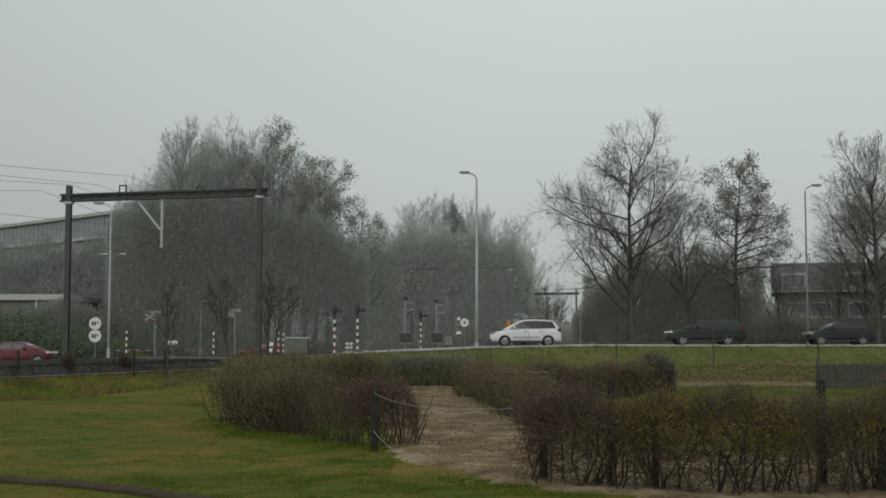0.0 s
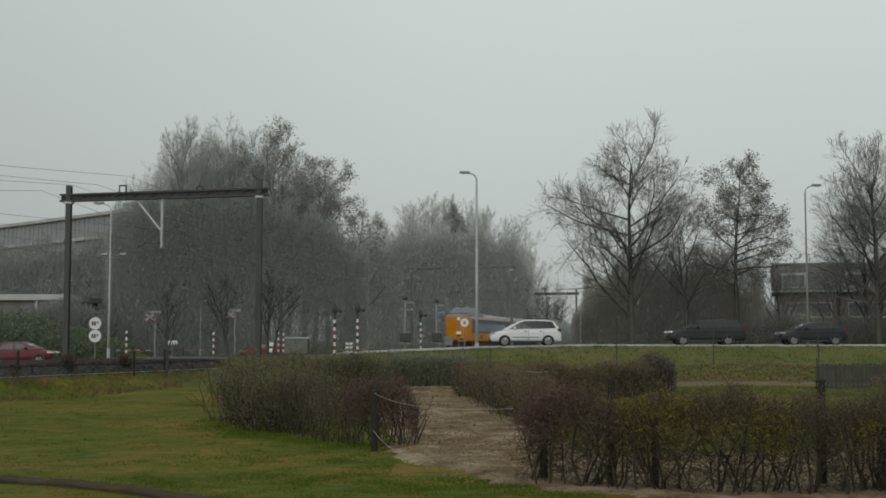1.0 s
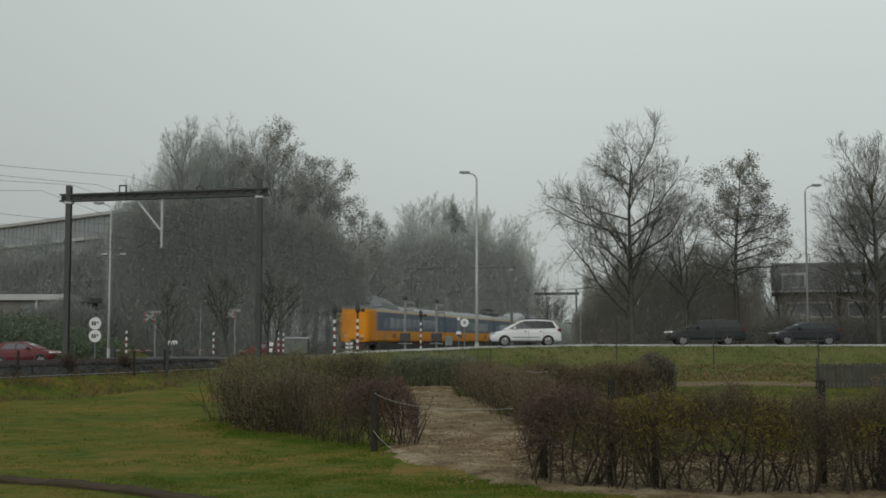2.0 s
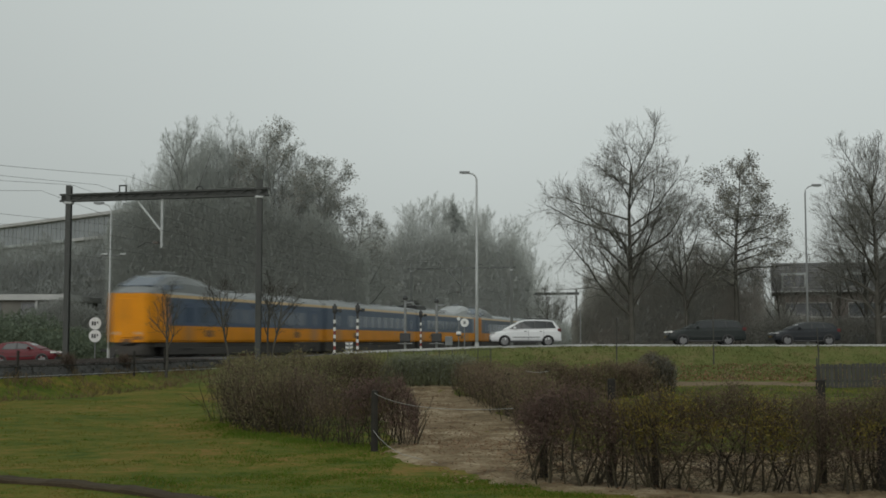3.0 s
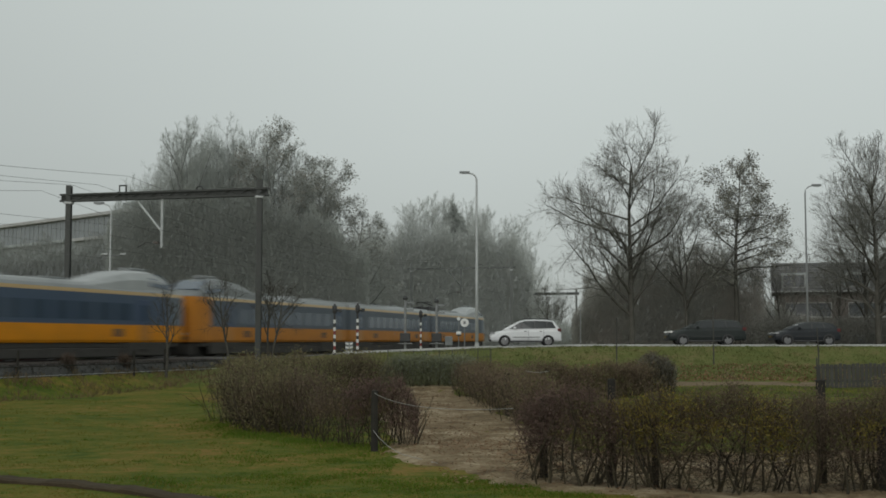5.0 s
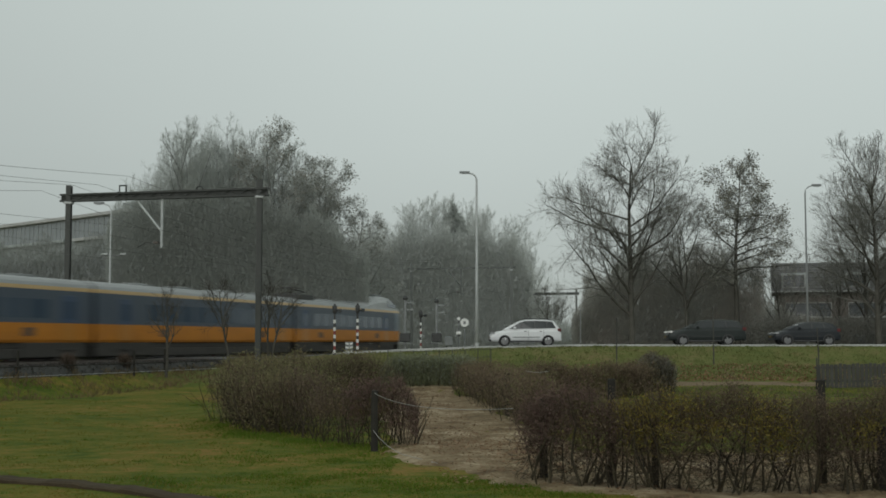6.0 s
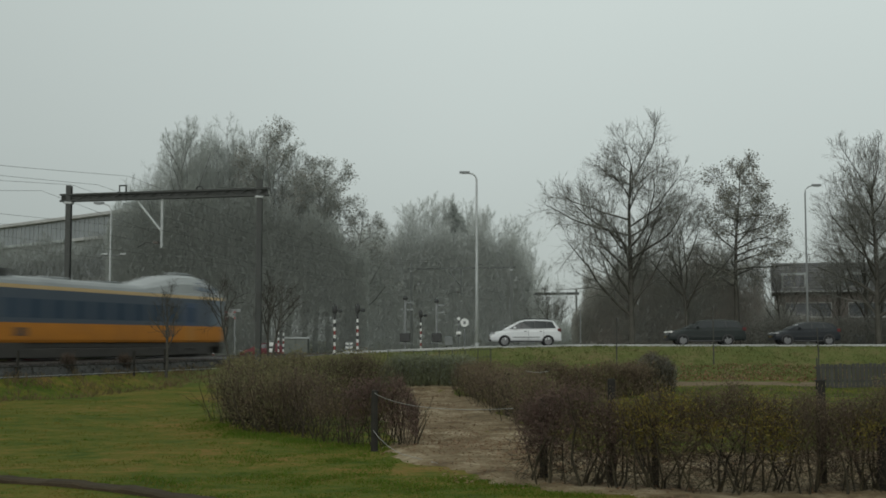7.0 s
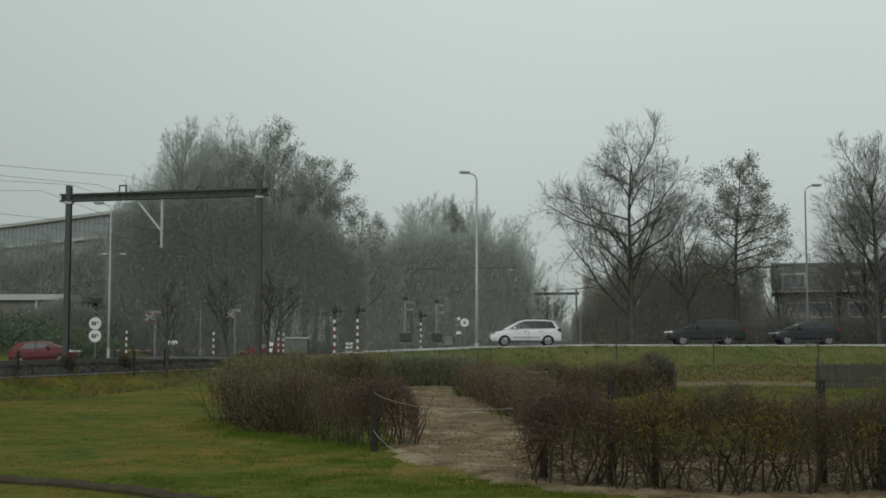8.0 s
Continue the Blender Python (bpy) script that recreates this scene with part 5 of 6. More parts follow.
    for k in (-0.2, 0, 0.2):
        part("lettering_bar", Shape().box(k - 0.04, k + 0.04, -0.022, -0.0155, 1.26, 1.4), M_BLACK, ob)


def wood_post(x, y, h, r=0.06, lean=0.0, name="fence_post", label="weathered dark wooden fence post", mat=None):
    s = Shape()
    z = gz(x, y)
    top = (lean * h, 0, h)
    rng = random.Random(x * 7 + y)
    s.tube([(0, 0, -0.25), (0.01 * rng.uniform(-1, 1), 0, h * 0.5), top, (top[0], 0, h + 0.015)], [r, r * 0.97, r * 0.93, r * 0.6], 9)
    ob = part(name, s, mat or M_WOOD, at=pose(x, y, z, 0, 0, rng.uniform(0, 90)))
    return tagged(ob, label, "post", "fence posts")


def build_fences():
    # posts of the horse track
    for x, y, h, r in ((-1.425, 26.2, 1.25, 0.075), (1.95, 38, 1.3, 0.09), (1.66, 20.7, 1.35, 0.07), (2.75, 20.5, 1.7, 0.07), (3.35, 19.9, 1.2, 0.06), (6.05, 20.1, 1.68, 0.08), (6.72, 19.1, 1.0, 0.14)):
        wood_post(x, y, h, r)
    tape = [((-1.425, 26.12, -0.09), (-0.75, 26.6, -0.55), (1.57, 28.0, -0.51)), ((-1.45, 26.1, -0.86), (-1.0, 25.2, -1.35), (-0.1, 23.0, -1.25)), ((2.2, 33.4, 0.2), (2.5, 33.2, 0.12), (2.82, 33.4, 0.19))]
    for a, b, c in tape:
        pts = [tuple((1 - t) ** 2 * p + 2 * t * (1 - t) * q + t * t * r for p, q, r in zip(a, b, c)) for t in np.linspace(0, 1, 16)]
        pts = [(x, y, max(z, gz(x, y) + 0.05)) for x, y, z in pts]
        tagged(part("fence_tape", Shape().tube(pts, 0.005, 5), M_TAPE), "slack white electric fence tape beside the track", "fence tape", "fence tapes")
    # railway fence
    ob = thing("fence", "dark wooden post and rail fence beside the railway", "fence")
    pos = [(-24.0, 34), (-20.6, 43), (-17.65, 52), (-14.8, 60), (-14.0, 63), (-12.2, 68)]
    for (x, y), (u, w) in zip(pos[:-1], pos[1:]):
        part("post", Shape().tube([(x, y, gz(x, y) - 0.2), (x, y, gz(x, y) + 1.2)], 0.055, 8), M_WOOD, ob)
        part("rail", Shape().tube([(x, y - 0.08, -0.09), (u, w - 0.08, -0.09)], 0.032, 6), M_WOOD, ob)
        part("wire", Shape().tube([(x, y - 0.08, -0.5), (u, w - 0.08, -0.5)], 0.008, 4), M_GALV, ob)
    # garden fence below the bank
    ob = thing("fence", "dark wooden board fence at the foot of the road bank", "fence")
    x = 17.3
    while x < 27:
        part("board", Shape().box(x, x + 0.17, 57.95, 57.98, gz(x, 58) - 0.05, gz(x, 58) + 1.1 + 0.03 * math.sin(x * 9), 0.008), M_FENCE, ob)
        x += 0.2
    for z in (0.25, 0.85):
        part("cross_rail", Shape().box(17.2, 27, 57.985, 58.05, gz(20, 58) + z, gz(20, 58) + z + 0.09, 0.01), M_FENCE, ob)
    for x, y, h, lean in ((14.7, 68, 3.1, 0.0), (9.3, 67, 2.6, 0.01), (18.6, 62, 2.6, -0.06), (17.25, 57.8, 1.4, 0.0)):
        wood_post(x, y, h, 0.036, lean, "tree_stake", "thin dark wooden stake on the grassy bank", M_FENCE)
    ob = thing("mesh_fence", "low thin wire mesh fence on the road bank", "fence")
    for k in range(9):
        x = -3.0 + 0.7 * k
        part("post", Shape().tube([(x, 68, gz(x, 68) - 0.1), (x, 68, gz(x, 68) + 0.95)], 0.025, 6), M_BLACK, ob)
    for k in range(36):
        x = -3.0 + 0.158 * k
        part("wire", Shape().tube([(x, 68, gz(x, 68) + 0.05), (x, 68, gz(x, 68) + 0.9)], 0.007, 4), M_BLACK, ob)
    for z in (0.1, 0.5, 0.9):
        part("rail", Shape().tube([(-3.0 + 0.7 * k, 68, gz(-3.0 + 0.7 * k, 68) + z) for k in range(9)], 0.012, 4), M_BLACK, ob)
    # edging beam on the lawn
    s = Shape()
    rings = []
    for t in np.linspace(0, 1, 61):
        x = -12 + 10.6 * t
        y = 21.07 - 0.9 * t - 4.76 * t ** 2.6
        z = gz(x, y)
        w = 0.012 * math.sin(x * 5.1) + 0.008 * math.sin(x * 13)
        rings.append([(x, y, z - 0.05), (x, y - 0.01, z + 0.045 + w), (x + 0.02, y + 0.05, z + 0.07 + w), (x + 0.07, y + 0.36, z + 0.07 + w), (x + 0.09, y + 0.43, z + 0.03), (x + 0.09, y + 0.43, z - 0.05)])
    s.loft(rings)
    tagged(part("edging_beam", s, M_EARTH), "low dark earthy timber edging lying in the grass", "edging")


# ---- buildings ----
def window(parent, x0, x1, z0, z1, y, mat_frame, bars_n=1):
    """A window in a wall facing -y: frame, sill and panes."""
    w = part("window", Shape().box(x0, x1, y - 0.02, y + 0.05, z0, z1, 0), M_BLACK, parent)
    s = Shape()
    t = 0.07
    s.box(x0 - t, x1 + t, y - 0.06, y - 0.022, z1, z1 + t).box(x0 - t, x1 + t, y - 0.06, y - 0.022, z0 - t, z0).box(x0 - t, x0, y - 0.06, y - 0.022, z0, z1).box(x1, x1 + t, y - 0.06, y - 0.022, z0, z1)
    part("frame", s, mat_frame, w)
    part("sill", Shape().box(x0 - 0.12, x1 + 0.12, y - 0.16, y - 0.062, z0 - 0.16, z0 - 0.075, 0.01), mat_frame, w)
    for k in range(bars_n):
        a, b = x0 + (x1 - x0) * k / bars_n, x0 + (x1 - x0) * (k + 1) / bars_n
        part("pane", Shape().box(a + 0.03, b - 0.03, y - 0.04, y - 0.024, z0 + 0.03, z1 - 0.03), M_WINDOW, w)
    return w


def office():
    """Long glazed office block behind the wood."""
    ob = thing("office_building", "grey glazed office block with pale roof edge behind the trees", "building", pose(-32.5, 130, -0.6, 0, 0, 180 - 43.3))
    ln, h = 42.0, 15.0
    part("wall", Shape().box(0, ln, -12, 0, 0, h), M_CLAD, ob)
    part("roof", Shape().box(-0.2, ln + 0.2, -12.2, 0.5, h + 0.003, h + 0.4, 0.05), M_FASCIA, ob, "pale flat roof edge")
    part("roof_upstand", Shape().box(0.0, 1.6, -3, 0.2, h + 0.402, h + 1.1, 0.03), M_CLAD, ob)
    for k in range(21):
        for z in (1.2, 4.8, 8.6, 12.92):
            a = 0.5 + k * 2.0
            w = part("window", Shape().box(a, a + 1.8, 0.005, 0.05, z, z + 1.95), M_OFFICEGLASS, ob)
            part("mullion", Shape().box(a + 0.86, a + 0.94, 0.052, 0.11, z, z + 1.95), M_CLAD, w)
    for z, a, b in ((12.5, 0.3, 4.6), (12.5, 5.6, 11.5), (8.0, 1, 9), (12.5, 13, 40)):
        part("ledge", Shape().box(a, b, 0.003, 0.5, z, z + 0.35, 0.02), M_FASCIA if b < 12 else M_CLAD, ob)


def pavilion():
    """Low white-edged building on the grassy bank."""
    y = 106.0
    ob = thing("low_building", "low flat-roofed brick building with a white fascia", "building", pose(-37.0, y, 1.85))
    part("wall", Shape().box(-16, 5.2, 0, 9, 0, 2.55), M_PALEBRICK, ob)
    part("roof", Shape().box(-16.4, 5.4, -0.5, 9.4, 2.553, 3.05, 0.03), M_FASCIA, ob, "white roof fascia")
    for a, b in ((1.25, 2.3), (2.75, 4.0), (4.2, 5.05), (-2.5, -0.6), (-6, -4), (-9, -7)):
        window(ob, a, b, 0.9, 2.3, 0, M_FASCIA if 2 < a < 3 else M_GREY)
    for a in (2.45,):
        part("pillar", Shape().box(a, a + 0.22, -0.3, -0.08, 0.3, 2.55, 0.01), M_FASCIA, ob)


def row_house():
    """Terrace with a long tiled roof beyond the road."""
    ob = thing("terraced_house", "brown brick terraced houses with a dark tiled roof", "house", pose(33.2, 125, -0.6, 0, 0, -15))
    w, d, eave, ridge = 30.0, 9.0, 6.6, 9.6
    part("wall", Shape().box(0, w, 0, d, 0, eave), M_BRICK, ob)
    s = Shape()
    s.loft([[(x, -0.5, eave - 0.1), (x, d / 2, ridge), (x, d + 0.5, eave - 0.1), (x, d + 0.5, eave - 0.3), (x, d / 2, ridge - 0.2), (x, -0.5, eave - 0.3)] for x in (-0.3, w + 0.3)])
    roof = part("roof", s, M_TILE, ob)
    for k in range(11):
        t = k / 11
        part("tile_course", Shape().box(-0.3, w + 0.3, -0.5 + (d / 2 + 0.5) * t - 0.02, -0.5 + (d / 2 + 0.5) * t + 0.42, eave - 0.1 + (ridge - eave + 0.1) * t + 0.0, eave - 0.1 + (ridge - eave + 0.1) * t + 0.05, 0), M_TILE, roof)
    g = Shape()
    for x in (-0.002, w + 0.002):
        g.add([(x, 0, eave), (x, d, eave), (x, d / 2, ridge - 0.2)], [(0, 1, 2)])
    part("gable", g, M_BRICK, ob)
    part("gutter", Shape().tube([(-0.3, -0.55, eave - 0.15), (w + 0.3, -0.55, eave - 0.15)], 0.08, 6), M_DULLWHITE, ob, "white gutter")
    for k in range(5):
        x = 0.8 + 6.0 * k
        window(ob, x + 0.3, x + 4.6, 4.0, 5.3, 0, M_DULLWHITE, 3)
        window(ob, x + 0.3, x + 2.6, 1.0, 2.4, 0, M_DULLWHITE, 2)
        dr = part("door", Shape().box(x + 3.4, x + 4.4, -0.06, -0.003, 0.05, 2.2, 0.01), M_CABINET, ob)
        part("handle", Shape().box(x + 4.22, x + 4.3, -0.1, -0.062, 1.0, 1.12), M_GALV, dr)
        if k == 3:
            part("chimney", Shape().box(x - 0.3, x + 0.3, d / 2 - 0.3, d / 2 + 0.3, ridge - 0.4, ridge + 0.9, 0.03), M_BRICK, roof)
    for x in (0.7, 6.7, 12.7):
        part("dormer", Shape().box(x, x + 2.4, 0.2, 3.6, eave + 0.05, eave + 1.75, 0.04), M_CLAD, roof)
        window(ob, x + 0.2, x + 2.2, eave + 0.35, eave + 1.5, 0.18, M_DULLWHITE, 2)
    ob = thing("shed", "pale rendered shed beside the terraced houses", "shed", pose(30.3, 116, -0.6))
    part("wall", Shape().box(0, 1.45, 0, 3, 0, 3.6), M_PALEBRICK, ob)
    part("roof", Shape().box(-0.15, 1.6, -0.2, 3.2, 3.603, 3.75, 0.02), M_TILE, ob)
    part("door", Shape().box(0.3, 1.15, -0.04, -0.003, 0.05, 2.1, 0.01), M_GREY, ob)


# ---- road vehicles ----
def wheel_mesh():
    t = Shape()
    n = 24
    prof = ((0.225, -0.10), (0.30, -0.105), (0.318, -0.08), (0.318, 0.08), (0.30, 0.105), (0.225, 0.10))
    t.loft([[(r * math.cos(a), w, r * math.sin(a)) for r, w in prof] for a in (2 * math.pi * k / n for k in range(n + 1))], closed=True, caps=False)
    r = Shape().disc_y(0, 0, -0.06, 0.06, 0.23, 20)
    for k in range(5):
        a = 2 * math.pi * k / 5
        u, w = Vector((math.cos(a), 0, math.sin(a))), Vector((-math.sin(a), 0, math.cos(a)))
        for side in (-1, 1):
            r.add([u * 0.04 + w * 0.03 + Vector((0, side * 0.085, 0)), u * 0.225 + w * 0.05 + Vector((0, side * 0.075, 0)), u * 0.225 - w * 0.05 + Vector((0, side * 0.075, 0)), u * 0.04 - w * 0.03 + Vector((0, side * 0.085, 0)),
                   u * 0.04 + w * 0.03, u * 0.2 + w * 0.05, u * 0.2 - w * 0.05, u * 0.04 - w * 0.03], [(0, 1, 2, 3), (0, 4, 5, 1), (2, 6, 7, 3), (1, 5, 6, 2)])
    a, b = t.data("tyre"), r.data("rim")
    for me in (a, b):
        normals_out(me)
    return a, b


TYRE, RIM = wheel_mesh()


def vehicle(label, paint_mat, m, length, half, belt, roof, outline, cabin, axles, panes, rails=False, lit=False):
    """A car facing +x with its middle at the origin. outline: height of bonnet, belt and tail by place from the nose;
    cabin: (place from the nose, height) of the glasshouse's outline from cowl to tail."""
    ob = thing("car", label, "car", m)
    x_of = lambda q: length / 2 - q
    s = Shape()
    rings = []
    for q, top, nar in outline:
        w = half * nar
        x = x_of(q)
        low = 0.30 if 0.05 < q < length - 0.05 else 0.36
        pts = [(w - 0.10, low), (w - 0.02, low + 0.10), (w, low + 0.26), (w - 0.005, top - 0.16), (w - 0.05, top - 0.05), (w - 0.16, top)]
        rings.append([(x, y, z) for y, z in pts] + [(x, -y, z) for y, z in reversed(pts)])
    s.loft(rings)
    body = part("body", s, paint_mat, ob, smooth=False)
    # glasshouse in body colour
    cab = Shape()
    wide = lambda z: half - 0.06 - (half * 0.20) * max(0.0, (z - belt) / (roof - belt)) ** 1.2
    rings = []
    for q, z in cabin:
        x = x_of(q)
        zz = max(z, belt + 0.012)
        pts = [(wide(belt), belt - 0.06)] + [(wide(belt + (zz - belt) * k), belt + (zz - belt) * k) for k in (0.35, 0.7, 0.93)] + [(wide(zz) - 0.10, zz)]
        rings.append([(x, y, p) for y, p in pts] + [(x, -y, p) for y, p in reversed(pts)])
    cab.loft(rings)
    part("cabin", cab, paint_mat, ob)
    rim_line = [(panes[0][0][0] - 0.06, panes[0][0][1] - 0.02)] + [(q, z + 0.02) for pane in panes for q, z in pane[1:-1]] + [(panes[-1][-1][0] + 0.05, panes[-1][-1][1] - 0.02)]
    for side in (-1, 1):
        part("window_surround", Shape().loft([[(x_of(q), side * (wide(z) + o), z) for q, z in rim_line] for o in (-0.03, 0.006)]), M_BLACK, ob)
    for k, pane in enumerate(panes):
        for side in (-1, 1):
            g = Shape()
            o = [(x_of(q), side * (wide(z) + 0.012), z) for q, z in pane]
            i = [(x_of(q), side * (wide(z) - 0.02), z) for q, z in pane]
            g.loft([i, o])
            part("side_window", g, M_GLASS, ob)
    # windscreen and rear window
    for (q0, z0), (q1, z1), name, sg in ((cabin[0], cabin[1], "windscreen", 1), (cabin[-1], cabin[-2], "rear_window", -1)):
        a = Vector((x_of(q0), 0, z0)).lerp(Vector((x_of(q1), 0, z1)), 0.1)
        b = Vector((x_of(q0), 0, z0)).lerp(Vector((x_of(q1), 0, z1)), 0.9)
        nrm = Vector((b.z - a.z, 0, a.x - b.x)).normalized() * sg * (1 if (b.z - a.z) > 0 else -1)
        if nrm.x * sg < 0:
            nrm = -nrm
        g = Shape()
        lo = [(a.x, -wide(a.z) + 0.1, a.z), (a.x, wide(a.z) - 0.1, a.z), (b.x, wide(b.z) - 0.14, b.z), (b.x, -wide(b.z) + 0.14, b.z)]
        g.loft([[tuple(Vector(p) - nrm * 0.01) for p in lo], [tuple(Vector(p) + nrm * 0.014) for p in lo]])
        part(name, g, M_GLASS, ob)
    wheels = []
    for q in axles:
        for side in (-1, 1):
            arch = Shape()
            arch.loft([[(x_of(q) + r * math.cos(a), side * y, 0.32 + r * math.sin(a)) for r, y in ((0.31, half - 0.03), (0.375, half - 0.03), (0.375, half + 0.006), (0.345, half + 0.008), (0.31, half + 0.004))] for a in np.linspace(-0.15, math.pi + 0.15, 15)], caps=True)
            part("wheel_arch", arch, M_BLACK, ob)
            w = tagged(new("wheel"), "")
            w.parent = ob
            w.matrix_basis = pose(x_of(q), side * (half - 0.085), 0.318)
            part("tyre", TYRE, M_TYRE, w)
            part("rim", RIM, M_RIM, w)
            wheels.append((w, q, side))
    z_l = belt - 0.28
    for side in (-1, 1):
        hl = Shape().loft([[(x_of(q), side * y, z) for y, z in ((half * n - 0.30, z_l), (half * n + 0.012, z_l + 0.02), (half * n + 0.012, z_l + 0.12 * k), (half * n - 0.30, z_l + 0.12 * k))] for q, n, k in ((-0.012, 0.80, 0.6), (0.12, 0.90, 0.9), (0.28, 0.945, 1.0))])
        part("headlight", hl, M_DIPPED if lit else M_LENS, ob)
        tl = Shape().box(*sorted((x_of(length - 0.22), x_of(length + 0.012))), *sorted((side * (half - 0.22), side * (half * 0.955))), belt - 0.14, belt + 0.06, 0.02)
        part("tail_light", tl, M_TAIL, ob, "red tail light")
        mr = Shape().box(x_of(cabin[0][0] + 0.75), x_of(cabin[0][0] + 0.6), *sorted((side * (half - 0.05), side * (half + 0.16))), belt + 0.02, belt + 0.16, 0.03)
        part("mirror", mr, paint_mat, ob)
        part("sill", Shape().box(x_of(axles[1] - 0.42), x_of(axles[0] + 0.42), *sorted((side * (half - 0.12), side * (half + 0.012))), 0.24, 0.34, 0.02), M_BLACK, ob)
        for q in (cabin[1][0] + 0.35, cabin[1][0] + 1.3):
            part("door_handle", Shape().box(x_of(q + 0.16), x_of(q), *sorted((side * (half - 0.02), side * (half + 0.025))), belt - 0.14, belt - 0.10, 0.01), M_BLACK, ob)
            part("door_gap", Shape().box(x_of(q + 0.27), x_of(q + 0.255), *sorted((side * (half - 0.05), side * (half + 0.002))), 0.38, belt - 0.05), M_BLACK, ob)
        part("rub_strip", Shape().box(x_of(axles[1] - 0.5), x_of(axles[0] + 0.5), *sorted((side * (half - 0.02), side * (half + 0.014))), 0.54, 0.58, 0.008), M_BLACK, ob)
        if rails:
            part("roof_rail", Shape().tube([(x_of(cabin[1][0] + 0.25), side * (half * 0.62), roof + 0.0), (x_of(cabin[1][0] + 0.4), side * (half * 0.62), roof + 0.05), (x_of(cabin[-2][0] - 0.3), side * (half * 0.62), roof + 0.03), (x_of(cabin[-2][0] - 0.1), side * (half * 0.62), roof - 0.03)], 0.018, 6), M_BLACK, ob)
    part("front_bumper", Shape().box(x_of(0.16), x_of(-0.025), -half * 0.78, half * 0.78, 0.30, 0.46, 0.03), M_BLACK, ob)
    part("grille", Shape().box(x_of(0.1), x_of(-0.02), -half * 0.42, half * 0.42, 0.5, 0.62, 0.02), M_BLACK, ob)
    for x, sg in ((x_of(-0.032), 1), (x_of(length + 0.02), -1)):
        part("number_plate", Shape().box(x - 0.008, x + 0.008, -0.26, 0.26, 0.48 if sg > 0 else 0.7, 0.59 if sg > 0 else 0.81), M_PLATE, ob, "yellow number plate")
    part("rear_bumper", Shape().box(x_of(length + 0.015), x_of(length - 0.2), -half * 0.9, half * 0.9, 0.33, 0.55, 0.03), M_BLACK if not rails else paint_mat, ob)
    return ob, wheels


def build_vehicles():
    """All cars; returns those that roll, with their wheels."""
    mpv_line = [(0.0, 0.66, 0.80), (0.12, 0.78, 0.90), (0.45, 0.90, 0.97), (1.05, 1.02, 1.0), (2.4, 1.04, 1.0), (4.0, 1.06, 1.0), (4.28, 1.02, 0.97), (4.39, 0.85, 0.92)]
    mpv_cab = [(0.85, 1.0), (1.75, 1.52), (2.1, 1.62), (2.7, 1.655), (3.5, 1.63), (3.95, 1.56), (4.32, 1.05)]
    panes = [[(1.22, 1.08), (1.86, 1.46), (1.92, 1.46), (1.92, 1.08)], [(1.98, 1.08), (1.98, 1.48), (2.15, 1.535), (2.72, 1.55), (2.72, 1.08)], [(2.8, 1.08), (2.8, 1.55), (3.45, 1.53), (3.5, 1.1)], [(3.58, 1.11), (3.52, 1.525), (3.85, 1.49), (4.03, 1.13)]]
    vehicle("white people carrier waiting in the road", M_CARWHITE, pose(5.1, 78, 0.65, 0, 0, 180), 4.39, 0.895, 1.04, 1.655, mpv_line, mpv_cab, (0.9, 3.58), panes, rails=True)
    est_line = [(0.0, 0.62, 0.80), (0.14, 0.74, 0.90), (0.5, 0.84, 0.97), (1.25, 0.96, 1.0), (3.0, 0.98, 1.0), (4.4, 1.0, 0.99), (4.72, 0.96, 0.96), (4.82, 0.8, 0.92)]
    est_cab = [(1.15, 0.95), (2.0, 1.38), (2.4, 1.47), (3.2, 1.49), (4.0, 1.46), (4.4, 1.38), (4.74, 1.0)]
    EST = 1.075
    est_panes = [[(1.55, 1.02), (2.1, 1.33), (2.72, 1.40), (2.72, 1.02)], [(2.8, 1.02), (2.8, 1.40), (3.5, 1.39), (3.6, 1.04)], [(3.68, 1.05), (3.6, 1.385), (4.2, 1.35), (4.45, 1.06)]]
    est_line, est_cab = [(q, z * EST, n) for q, z, n in est_line], [(q, z * EST) for q, z in est_cab]
    est_panes = [[(q, z * EST) for q, z in p] for p in est_panes]
    vehicle("dark estate car with lit headlights waiting in the road", M_CARDARK, pose(16.3, 78, 0.7, 0, 0, 180), 4.82, 0.9, 0.98 * EST, 1.49 * EST, est_line, est_cab, (0.92, 3.70), est_panes, lit=True)
    hat_line = [(0.0, 0.62, 0.80), (0.12, 0.74, 0.90), (0.45, 0.85, 0.97), (1.0, 0.96, 1.0), (2.4, 0.98, 1.0), (3.7, 1.02, 0.99), (4.0, 1.0, 0.96), (4.1, 0.8, 0.92)]
    hat_cab = [(0.9, 0.95), (1.75, 1.36), (2.1, 1.44), (2.6, 1.46), (3.3, 1.42), (3.65, 1.34), (4.02, 1.0)]
    hat_panes = [[(1.3, 1.02), (1.85, 1.31), (2.3, 1.37), (2.3, 1.02)], [(2.38, 1.02), (2.38, 1.37), (3.0, 1.36), (3.1, 1.05)], [(3.18, 1.06), (3.08, 1.355), (3.4, 1.32), (3.62, 1.08)]]
    blue = vehicle("dark blue hatchback rolling up behind the queue", M_CARBLUE, pose(22.5, 78, 0.7, 0, 0, 180), 4.1, 0.87, 0.98, 1.46, hat_line, hat_cab, (0.8, 3.36), hat_panes)
    red_line = [(0.0, 0.62, 0.80), (0.12, 0.72, 0.90), (0.4, 0.82, 0.97), (0.95, 0.93, 1.0), (2.4, 0.95, 1.0), (3.5, 0.98, 0.99), (3.75, 0.95, 0.96), (3.85, 0.8, 0.92)]
